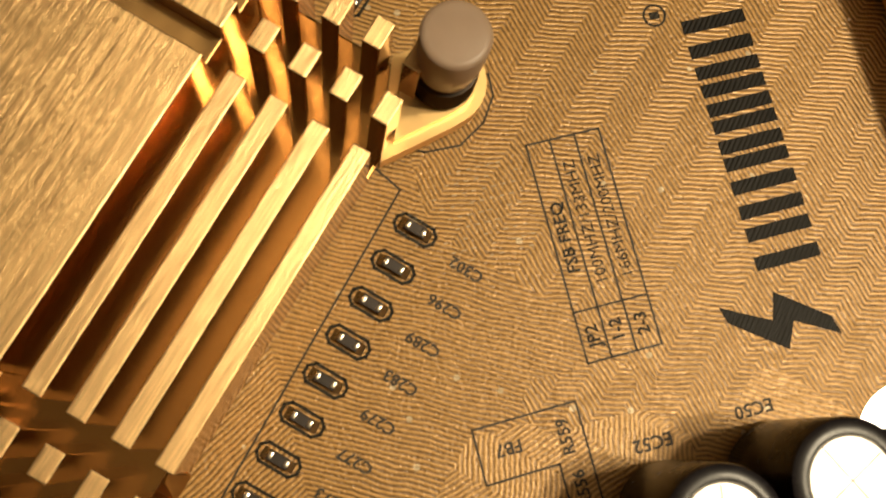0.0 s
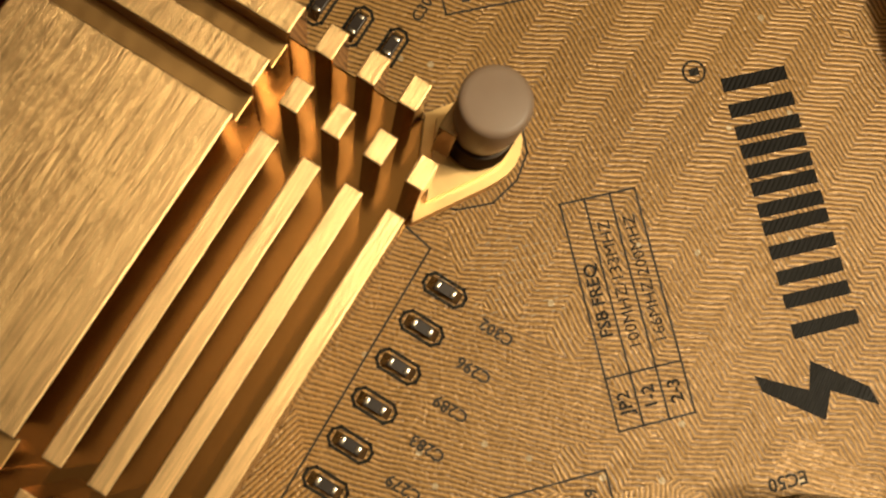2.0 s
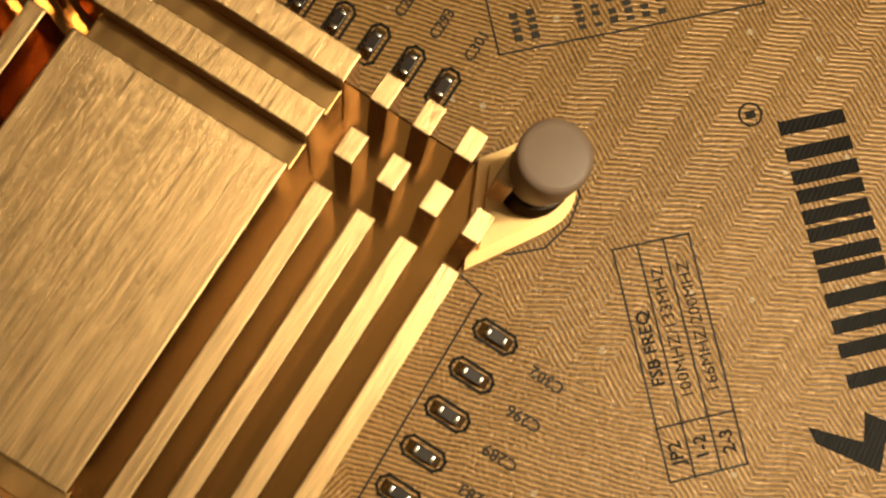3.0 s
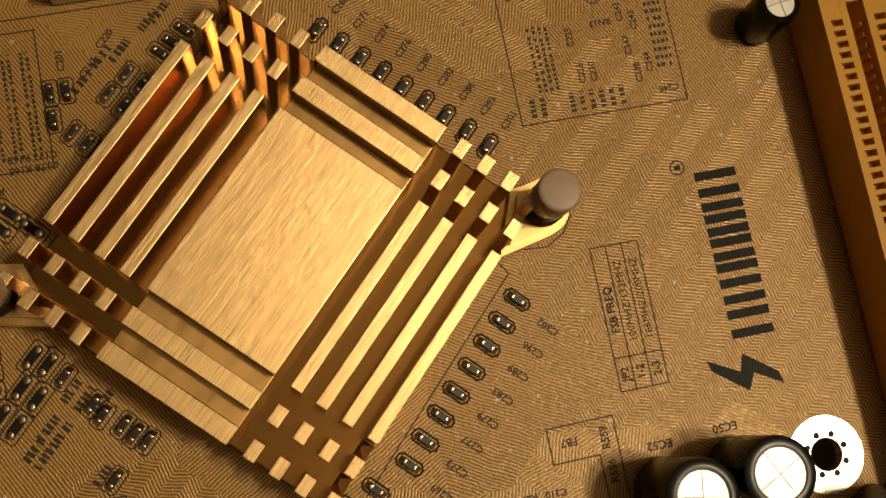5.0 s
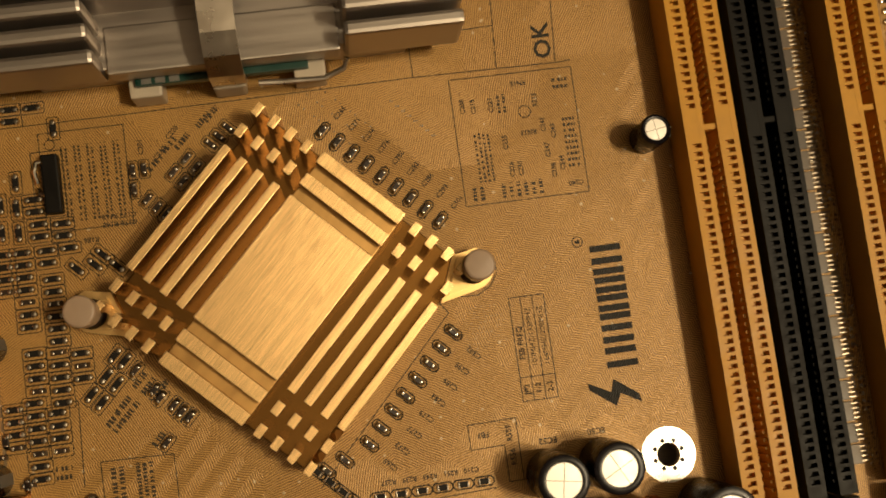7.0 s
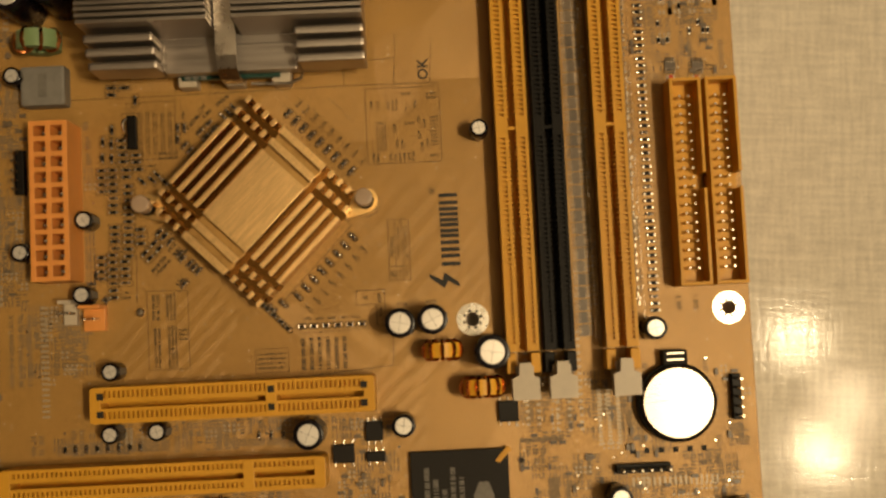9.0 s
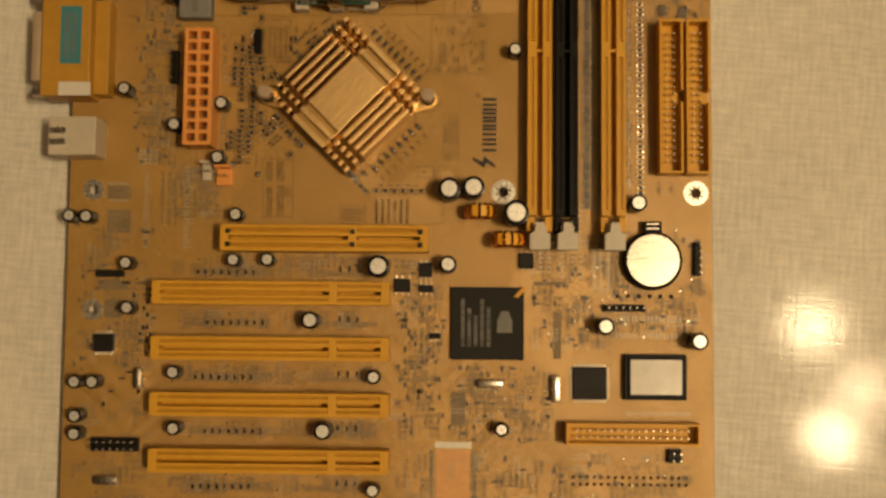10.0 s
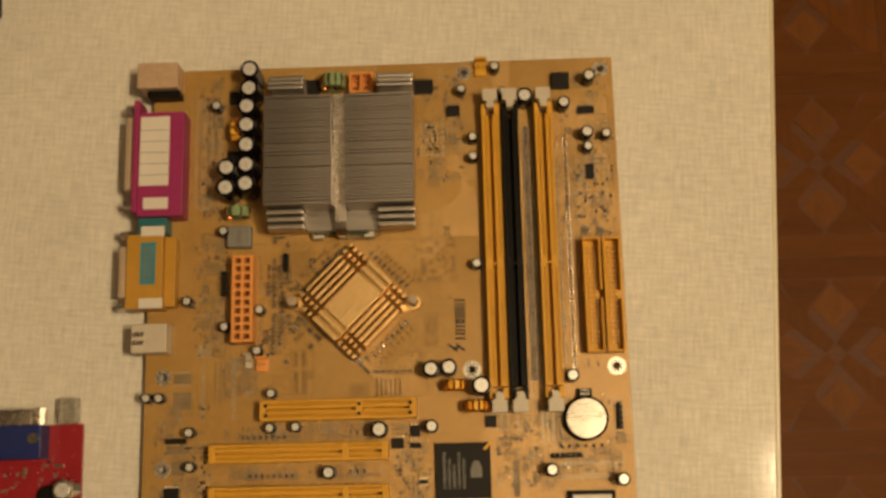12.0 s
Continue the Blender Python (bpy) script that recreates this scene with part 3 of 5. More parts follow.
def smd_kind(name, lx, ly, h, body, label, group, end=0.24):
    t = thing(name, 400, 0, -700, 0, label, "surface part", group)
    part("body", box(B(), -lx / 2 + end, -ly / 2, 0.05, lx / 2 - end, ly / 2, h, 0.06), body, t)
    for s in (-1, 1):
        x = s * (lx / 2 - end / 2)
        part("terminal", box(B(), x - end / 2, -ly / 2 - 0.02, 0.0, x + end / 2, ly / 2 + 0.02, h + 0.03, 0.08), TERM, t, "shiny soldered end")
    return t


CAP_C = thing("chip_capacitor", 400, 0, -700, 0, "tiny brown ceramic chip capacitor soldered to the board", "surface part", "chip capacitors")
part("body", box(B(), -0.82, -0.42, 0.08, 0.82, 0.42, 0.78, 0.06), CERAMIC, CAP_C)
for side in (-1, 1):
    part("terminal", box(B(), min(side * 0.46, side * 0.84), -0.3, 0.1, max(side * 0.46, side * 0.84), 0.3, 0.83, 0.1), SOLDER, CAP_C, "shiny soldered end", smooth=True)
    bm = bmesh.new()
    for y in (-0.42, 0.42):
        for x, z in ((0.8, 0.02), (1.32, 0.02), (1.2, 0.16), (0.86, 0.6)):
            bm.verts.new((side * x, y, z))
    bm.verts.ensure_lookup_table()
    for q in ((0, 1, 2, 3), (7, 6, 5, 4), (0, 4, 5, 1), (1, 5, 6, 2), (2, 6, 7, 3), (3, 7, 4, 0)):
        bm.faces.new([bm.verts[k] for k in q])
    part("solder_joint", bm, TERM, CAP_C, "sloping solder joint")
RES_C = smd_kind("chip_resistor", 1.8, 0.95, 0.45, CHIP, "tiny black chip resistor with tinned ends", "chip resistors")
NET_C = smd_kind("resistor_network", 5.0, 1.5, 0.6, NET, "small dark four-way resistor network on the board", "resistor networks")
OUT_C = outline_mesh(3.3, 1.5, 0.24)


def smd(kind, x, y, rz=0.0, out=None):
    copy_thing(kind, at(x, y, 0, rz))
    if out:
        o = new("print_outline", out)
        o.parent = board
        o.matrix_basis = at(x, y, 0, rz)


for k in range(8):
    smd(CAP_C, *uv(210.9 - 3.24 * k, -23.7), -45, OUT_C)
smd(CAP_C, 112.1, 147.9, -45, OUT_C)
smd(CAP_C, 109.0, 146.6, -45, OUT_C)
for k in range(9):
    smd(CAP_C, *uv(224.4, -61.2 + 3.07 * k), 45, OUT_C)
OUT_R = outline_mesh(3.8, 1.9, 0.15, 0.22)
RES_S = thing("chip_resistor", 400, 0, -700, 0, "tiny dark chip resistor between two bright solder domes", "surface part", "chip resistors")
part("body", box(B(), -0.85, -0.5, 0.05, 0.85, 0.5, 0.55, 0.06), CHIP, RES_S)
for s in (-1, 1):
    dome = lathe(B(), [(0.62, 0), (0.58, 0.3), (0.4, 0.55), (0.0, 0.66)], 10, 1.0 * s, 0)
    part("solder_joint", dome, SOLDER, RES_S, "bright domed solder joint", smooth=True)


def group_of(kind, spots, rz, out):
    for x, y in spots:
        smd(kind, x, y, rz, out)


OUT_S = outline_mesh(3.1, 1.75, 0.15, 0.3)
group_of(CAP_C, ((100.0, 204.4), (98.4, 203.1), (96.9, 202.0)), -45, OUT_S)
group_of(CAP_C, ((92.8, 200.1), (94.2, 198.4), (90.4, 198.0), (91.8, 196.3), (85.8, 194.1), (87.2, 192.6), (88.5, 191.2)), 45, OUT_S)
group_of(CAP_C, ((84.0, 199.2), (85.8, 199.2), (83.9, 196.0)), 90, OUT_S)
group_of(RES_S, ((73.4, 184.3), (76.3, 184.6), (77.7, 186.1), (79.8, 183.9)), -45, OUT_R)
group_of(RES_S, ((77.8, 169.6), (79.3, 168.5), (76.2, 166.5), (77.7, 165.0), (73.6, 163.9), (75.1, 162.4)), 45, OUT_R)
group_of(CAP_C, ((80.8, 166.8), (83.4, 163.3), (84.2, 161.9), (86.2, 160.4), (87.3, 159.2), (88.5, 158.2), (84.4, 154.7)), 45, OUT_S)
for x, top, count in ((69.4, 183.1, 6), (69.1, 171.3, 5), (68.0, 161.8, 4), (69.0, 187.8, 2), (65.1, 187.9, 7), (65.4, 171.6, 4), (64.6, 163.8, 7), (62.1, 187.9, 4), (72.6, 170.7, 3), (68.2, 192.2, 2), (71.9, 191.9, 2), (72.6, 187.8, 1), (67.8, 196.3, 2), (65.4, 211.5, 2), (69.1, 211.4, 1), (61.4, 163.2, 4)):
    for k in range(count):
        smd(RES_S if (k * 7 + count) % 5 else CAP_C, x, top - 2.0 * k, 0, OUT_R)
group_of(RES_S, ((72.1, 207.6), (65.3, 199.4), (65.0, 195.3), (65.0, 191.2), (62.4, 191.5), (62.6, 196.0)), 90, OUT_R)
diode = thing("power_diode", 71.0, 198.4, 0, 0, "black moulded diode with a bent shiny lead", "diode")
part("body", box(B(), -0.9, -5.0, 0.3, 1.7, 4.6, 2.6, 0.3), BLACK, diode)
part("lead", tube(B(), [(-0.6, 3.8, 1.4), (-1.8, 3.6, 1.5), (-2.4, 2.2, 1.2), (-2.2, 0.4, 0.4)], 0.42, 8), SOLDER, diode, "bent shiny lead", smooth=True)
part("lead", tube(B(), [(-0.6, -2.0, 1.4), (-1.7, -1.4, 1.3), (-2.2, -0.6, 0.4)], 0.42, 8), SOLDER, diode, "bent shiny lead", smooth=True)
rect(68.0, 193.2, 73.0, 204.0)
stud = thing("round_stud", 71.9, 147.3, 0, 0, "small dark round metal stud on the board", "stud")
part("stud", lathe(B(), [(1.25, 0), (1.2, 0.5), (0.8, 0.9), (0, 1.0)], 20), TERM, stud, smooth=True)
for k in range(6):                                        # two ranks of resistors along the foot of the heat sink
    smd(RES_C, 117.0 + 3.4 * k, 141.2, 0, OUT_C)
for k, s in enumerate("R237 R239 R243 R251 C310".split()):
    text(s, 118.6 + 3.4 * k, 143.3, 1.15, 180)
for k in range(5):
    smd(RES_C, 105.5 + 1.9 * k, 148.6 - 1.9 * k, -45, OUT_C)
PAD = mat("dull_bare_pad", (0.4, 0.33, 0.23), 0.5, 0.3, vary=0.25, scale=1500)
DULL = mat("tarnished_solder", (0.3, 0.25, 0.19), 0.33, 1.0, vary=0.25, scale=1500, bump=0.00003, per_object=0.3)
PACK = thing("resistor_network", 400, 0, -700, 0, "small grey four-way resistor network with bright solder bumps", "surface part", "resistor networks")
part("body", box(B(), -1.65, -1.2, 0.05, 1.65, 1.2, 0.6, 0.08), NET, PACK)
for i in range(4):
    for s in (-1, 1):
        part("solder_joint", box(B(), -1.42 + 0.8 * i, s * 1.55 - 0.75, 0, -0.98 + 0.8 * i, s * 1.55 + 0.75, 0.68, 0.14), DULL, PACK)
rnd = random.Random(5)
for k in range(37):                                       # ranks along the memory sockets
    smd(PACK, 196.5 + rnd.uniform(-0.12, 0.12), 266 - 3.6 * k, 90 + rnd.uniform(-2, 2))
for k in range(63):
    smd(RES_S if k % 4 else CAP_C, 216.6 + rnd.uniform(-0.1, 0.1), 262 - 1.95 * k, 0)
bm = B()
for k in range(150):                                      # solder bumps beside the memory sockets
    for x in (199.6, 200.6, 213.6):
        if rnd.random() < 0.8:
            cyl(bm, x + rnd.uniform(-0.2, 0.2), 263 - 0.87 * k, 0, 0.3, 0.34, 6, 0.16)
tagged(part("solder_bump", bm, SOLDER, board), kind="stuff")
bars(218.4, 150, 221.6, 262, 104, seed=71, fill=0.4, ink=BROWN_INK)
bm = B()
for k in range(52):
    y = 260 - 2.3 * k
    box(bm, 211.9 + 0.2 * (k % 2), y, 0, 212.4 + 0.2 * (k % 2), y + rnd.uniform(0.8, 1.7), 0.3, 0.1)
tagged(part("solder_dashes", bm, SOLDER, board), kind="stuff")
for x, y in ((225.1, 210.9), (233.0, 210.5)):
    smd(PACK, x, y, 0, outline_mesh(5.0, 2.6))
LED_RED = mat("red_led_lens", (0.5, 0.03, 0.02), 0.3, vary=0.1)
for x, y in ((225.1, 207.4), (232.4, 207.0)):
    led = thing("indicator_led", x, y, 0, 0, "tiny unlit red indicator light with pale soldered ends", "indicator light", "indicator lights")
    part("body", box(B(), -1.2, -0.6, 0.05, 1.2, 0.6, 0.5, 0.06), IVORY, led)
    part("lens", box(B(), -0.6, -0.55, 0.45, 0.6, 0.55, 1.0, 0.2), LED_RED, led, "red lens")
    rect(x - 2.3, y - 1.2, x + 2.3, y + 1.2)
bars(235.6, 208.8, 238.6, 211.0, 2, seed=72)


def scatter(kind, x0, y0, x1, y1, count, seed, angles=(0, 90)):
    r = random.Random(seed)
    for _ in range(count):
        smd(kind, round(r.uniform(x0, x1) / 1.3) * 1.3, round(r.uniform(y0, y1) / 2.4) * 2.4, r.choice(angles))


scatter(CAP_C, 139.5, 250, 155, 271, 16, 11, (90,))
scatter(RES_C, 222, 218, 241, 246, 24, 12, (90,))
scatter(CAP_C, 58, 146, 64, 160, 6, 14)
scatter(RES_C, 28, 64, 33, 106, 14, 17)
scatter(CAP_C, 129, 8, 160, 20, 14, 20)
scatter(RES_C, 205, 12, 232, 22, 10, 22)
scatter(CAP_C, 10, 60, 32, 128, 14, 23)
for k, y in enumerate((111.5, 92.5, 72, 52, 31.5)):       # short ranks between the slots
    for j in range(8):
        smd(CAP_C if j % 3 else RES_C, 50 + 3.0 * j + 4 * (k % 2), y - 1.5, 90)
    for j in range(3):
        smd(CAP_C, 104 + 3.4 * j, y, 90)
    bars(48, y - 3.2, 79, y + 0.4, 1, seed=60 + k, fill=0.9, ink=BROWN_INK)
    bars(92, y - 3.0, 118, y - 0.6, 1, seed=160 + k, fill=0.9, ink=BROWN_INK)

def clutter(x0, y0, x1, y1, count, seed):
    """Blocks of fine print and rows of bare pads, too small to read."""
    r = random.Random(seed)
    bm = B()
    left = 1.9 * count
    while left > 0:
        upright = r.random() < 0.55
        cols, rows = (r.randint(1, 3), r.randint(3, 9)) if upright else (r.randint(3, 8), r.randint(1, 3))
        w, d = (1.7, 0.5) if upright else (0.5, 1.7)
        bx, by = r.uniform(x0, max(x0 + 0.1, x1 - cols * (w + 0.5))), r.uniform(y0, max(y0 + 0.1, y1 - rows * (d + 0.45)))
        for i in range(cols):
            for k in range(rows):
                x, y = bx + i * (w + 0.5), by + k * (d + 0.45)
                if x + w > x1 + 0.5 or y + d > y1 + 0.5 or r.random() < 0.12:
                    continue
                e = r.uniform(0.7, 1.0)
                z = r.uniform(0.012, 0.035)
                prism(bm, [(x, y), (x + w * e, y), (x + w * e, y + d), (x, y + d)], 0, z)
        left -= cols * rows * 0.45
    tagged(part("print_block", bm, BROWN_INK, board), kind="stuff")
    bm = B()
    for _ in range(count // 9):
        x, y = r.uniform(x0, x1), r.uniform(y0, y1)
        cyl(bm, x, y, 0, 0.12, 0.42, 8, 0.3)
    tagged(part("solder_dot", bm, SOLDER, board), kind="stuff")
    bm = B()
    for _ in range(count // 14):
        x, y, k = r.uniform(x0, x1 - 2), r.uniform(y0, y1 - 2), r.randint(2, 5)
        along = r.random() < 0.5
        for i in range(k):
            px, py = (x + 1.3 * i, y) if along else (x, y + 1.3 * i)
            if px < x1 and py < y1:
                for d in (0.0, 1.3):
                    a, c = (px, py + d) if along else (px + d, py)
                    box(bm, a, c, 0, a + 0.6, c + 0.6, 0.2)
    tagged(part("bare_pad", bm, PAD, board), kind="stuff")


for k, zone in enumerate(((198.0, 140, 200.4, 262, 70), (210.8, 140, 213.4, 262, 150), (24, 150, 43, 216, 150), (24, 222, 40, 300, 150), (57, 142, 60, 206, 40), (139, 236, 166, 300, 130), (214, 206, 242, 300, 170), (176, 82, 212, 126, 170), (124, 48, 144, 118, 150), (145, 46, 186, 77, 150), (206, 84, 242, 128, 120), (156, 4, 242, 44, 190), (124, 4, 160, 46, 150), (4, 4, 36, 64, 120), (4, 72, 34, 128, 130), (38, 128, 60, 152, 90), (62, 112, 134, 117, 60), (40, 108, 120, 115, 60))):
    clutter(*zone, 100 + k)
for k in range(5):
    clutter(40, 88.5 - 20.45 * k, 120, 96 - 20.45 * k, 80, 130 + k)


def pad_ladder(x0, y0, x1, y1, cols, rows, w, d, tin=PAD):
    """Ranks of bare tinned pads, as of an empty chip footprint."""
    bm = B()
    for i in range(cols):
        for k in range(rows):
            x, y = x0 + (x1 - x0) * (i + 0.5) / cols, y0 + (y1 - y0) * (k + 0.5) / rows
            box(bm, x - w / 2, y - d / 2, 0, x + w / 2, y + d / 2, 0.07)
    tagged(part("bare_pad", bm, tin, board), kind="stuff")


def dull_field(x0, y0, x1, y1):
    """A grey field of print where a part was left out."""
    part("print_field", prism(B(), [(x0, y0), (x1, y0), (x1, y1), (x0, y1)], 0, 0.025), BROWN_INK, board, "faded grey-brown print field")


for f in ((14.8, 124.6, 23.7, 133.4), (12.0, 102.8, 23.5, 106.8), (14.6, 92.4, 22.0, 99.0), (14.6, 137.6, 23.6, 142.6), (184.0, 78.4, 187.0, 96.0), (176.6, 106.0, 188.4, 107.2), (146.0, 53.4, 151.4, 66.0)):
    dull_field(*f)
pad_ladder(15.0, 142.8, 23.0, 144.0, 4, 1, 1.5, 0.9)
pad_ladder(15.0, 136.4, 23.0, 137.4, 4, 1, 1.5, 0.9)
for k in range(4):                                        # ranks beside the printer port
    pad_ladder(22.4 + 4.1 * k, 229, 24.6 + 4.1 * k, 288, 1, 34, 1.6, 0.7)
    bars(24.9 + 4.1 * k, 231, 25.8 + 4.1 * k, 286, 34, seed=400 + k, fill=0.5, ink=BROWN_INK)
pad_ladder(25.6, 150.4, 33.8, 157.0, 4, 4, 1.4, 1.0)
pad_ladder(28.2, 118.6, 31.0, 148.6, 1, 20, 2.2, 0.6)
pad_ladder(43.6, 118.6, 46.4, 150.6, 1, 21, 2.2, 0.6)
bars(34.4, 128.0, 42.0, 148.0, 3, True, seed=420, fill=0.5, ink=BROWN_INK)
for k, (x0, y0, x1, y1) in enumerate(((174.5, 110.0, 184.0, 137.0), (186.0, 108.0, 196.0, 137.0), (198.0, 104.0, 206.0, 120.0))):
    for j in range(3):
        x = x0 + (x1 - x0) * (j + 0.5) / 3
        pad_ladder(x - 0.8, y0, x + 0.8, y1, 1, 15, 1.1, 0.7)
pad_ladder(207.0, 92.0, 232.0, 95.2, 17, 1, 0.6, 2.4)
pad_ladder(207.0, 86.0, 232.0, 88.6, 17, 1, 0.6, 2.0)
pad_ladder(206.0, 101.2, 230.0, 103.0, 6, 1, 1.5, 1.5, CHIP)
pad_ladder(211.0, 57.6, 235.0, 59.4, 20, 1, 0.6, 1.5)
pad_ladder(140.5, 252.0, 154.5, 272.0, 5, 5, 1.1, 2.0)
for k in range(4):
    pad_ladder(222.6 + 4.4 * k, 225.0, 225.0 + 4.4 * k, 252.0, 2, 9, 0.7, 1.2)


def small_parts(zones, seed):
    """Many more tiny soldered parts, joined, each with two bright ends."""
    r = random.Random(seed)
    bm = B()
    for x0, y0, x1, y1, count in zones:
        for _ in range(count):
            x, y = round(r.uniform(x0, x1) / 1.3) * 1.3, round(r.uniform(y0, y1) / 2.2) * 2.2
            a, c = (0.95, 0.48) if r.random() < 0.4 else (0.48, 0.95)
            box(bm, x - a, y - c, 0.02, x + a, y + c, r.choice((0.45, 0.8)))
    me = mesh_of("small_parts", bm, NET)
    me.materials.append(SOLDER)
    for p in me.polygons:
        if p.index % 6 in (0, 2) and abs(p.normal.z) < 0.5:
            p.material_index = 1
    ob = new("small_parts", me)
    return tagged(ob, "many tiny dark soldered chip parts on the board", "surface parts", kind="stuff")


small_parts(((26, 200, 38, 290, 30), (126, 62, 143, 100, 30), (24, 150, 43, 216, 34), (139, 240, 166, 298, 30), (214, 208, 242, 300, 44), (176, 82, 210, 126, 40), (145, 46, 186, 76, 34), (206, 84, 240, 126, 26), (160, 18, 240, 44, 30), (4, 74, 34, 128, 30), (26, 222, 40, 300, 30), (126, 50, 143, 116, 30)), 51)

# ---- electrolytic capacitors ----
def capacitor(r, h, label, group):
    t = thing("electrolytic_capacitor", 400, 0, -700, 0, label, "capacitor", group)
    sleeve = part("sleeve", lathe(B(), [(0, 0), (r - 0.25, 0), (r - 0.2, 0.5), (r, 0.9), (r, h - 0.5), (r - 0.1, h - 0.15), (r * 0.84, h), (r * 0.72, h - 0.05), (r * 0.7, h - 0.35)], 36), SLEEVE, t, "dark shrink sleeve", smooth=True)
    can = part("can_top", lathe(B(), [(r * 0.715, h - 0.9), (r * 0.715, h - 0.2), (r * 0.68, h - 0.12), (0, h - 0.1)], 36), CAN, t, "bare aluminium top")
    bm = B()
    for a in (20, 110):
        d = Vector((math.cos(radians(a)), math.sin(radians(a)))) * (r * 0.66)
        line(bm, -d.x, -d.y, d.x, d.y, 0.09, 0.02)
    bmesh.ops.translate(bm, verts=bm.verts, vec=(0, 0, h - 0.095))
    part("score_mark", bm, GREY_INK, can, "pressed vent cross")
    bm = B()
    box(bm, r - 0.02, -r * 0.35, 1.2, r + 0.04, r * 0.35, h - 0.7)
    part("stripe", bm, GREY_INK, sleeve, "grey polarity stripe")
    return t


C_S = capacitor(2.55, 8.5, "small black electrolytic capacitor with a silver top", "small capacitors")
C_M = capacitor(3.2, 10.5, "black electrolytic capacitor with a bare metal top", "medium capacitors")
C_B = capacitor(4.1, 12.5, "black electrolytic capacitor with a scored silver top", "large capacitors")
C_D = capacitor(4.7, 14.5, "thick black electrolytic capacitor with a scored silver top", "large capacitors")
C_T = capacitor(4.7, 20.0, "tall black electrolytic capacitor with a bare metal top", "tall capacitors")


def caps(kind, spots):
    for k, (x, y) in enumerate(spots):
        copy_thing(kind, at(x, y, 0, (k * 37) % 80 - 30))


caps(C_S, [(2.9, 130.3), (9.3, 130.1), (24.7, 112.8), (65.3, 131.2), (64.8, 114.2), (77.5, 114.4), (25.6, 96.1), (6.8, 68.6), (13.4, 68.6), (43.3, 72.4), (7.3, 56.1), (7.3, 49.5), (44.0, 51.9), (22.2, 178.5), (59.0, 173.2), (41.4, 165.0), (58.0, 152.6)])
caps(C_S, [(35.3, 282.0), (40.1, 214.4), (163.6, 287.0), (181.4, 298.8), (185.1, 284.7), (168.8, 260.6), (168.8, 250.2), (169.1, 193.9), (237.8, 260.4), (228.1, 253.7), (113.7, 8.5), (218.5, 23.1), (164.7, 52.7), (117.5, 71.3), (117.7, 30.1)])
caps(C_M, [(144.6, 113.0), (94.0, 92.0), (99.3, 51.6), (147.7, 5.1), (177.1, 6.9), (202.5, 90.7), (236.6, 85.5), (214.6, 136.2), (216.4, 277.2), (230.2, 291.5), (227.8, 260.9)])
caps(C_B, [(144.9, 140.8), (153.8, 141.4), (119.0, 112.0), (196.2, 280.9)])
caps(C_D, [(169.5, 131.9)])
caps(C_T, [(54.8, 297.1), (54.6, 286.9), (53.5, 277.2), (53.5, 267.2), (53.5, 256.6), (53.6, 246.1), (53.4, 236.1), (43.6, 244.7), (43.3, 234.3)])

# ---- sockets and slots ----
def comb_rail(x0, x1, y0, y1, zf, zt, pitch, key, hole=1.0, solid=()):
    """A rail with a row of contact holes in its top, along y."""
    bm = B()
    box(bm, x0, y0, 0.4, x1, y1, zf)
    a, b = (x0 + x1) / 2 - hole / 2, (x0 + x1) / 2 + hole / 2
    box(bm, x0, y0, zf, a, y1, zt)
    box(bm, b, y0, zf, x1, y1, zt)
    y, low = y0 + 2.2, y0
    holes = []
    while y < y1 - 2.2:
        if not any(s0 < y + 0.5 < s1 for s0, s1 in solid):
            holes.append(y)
        y += pitch
    for h in holes + [y1]:
        if h > low:
            box(bm, a, low, zf, b, h, zt - 0.03)
        low = h + pitch * 0.58
    return bm


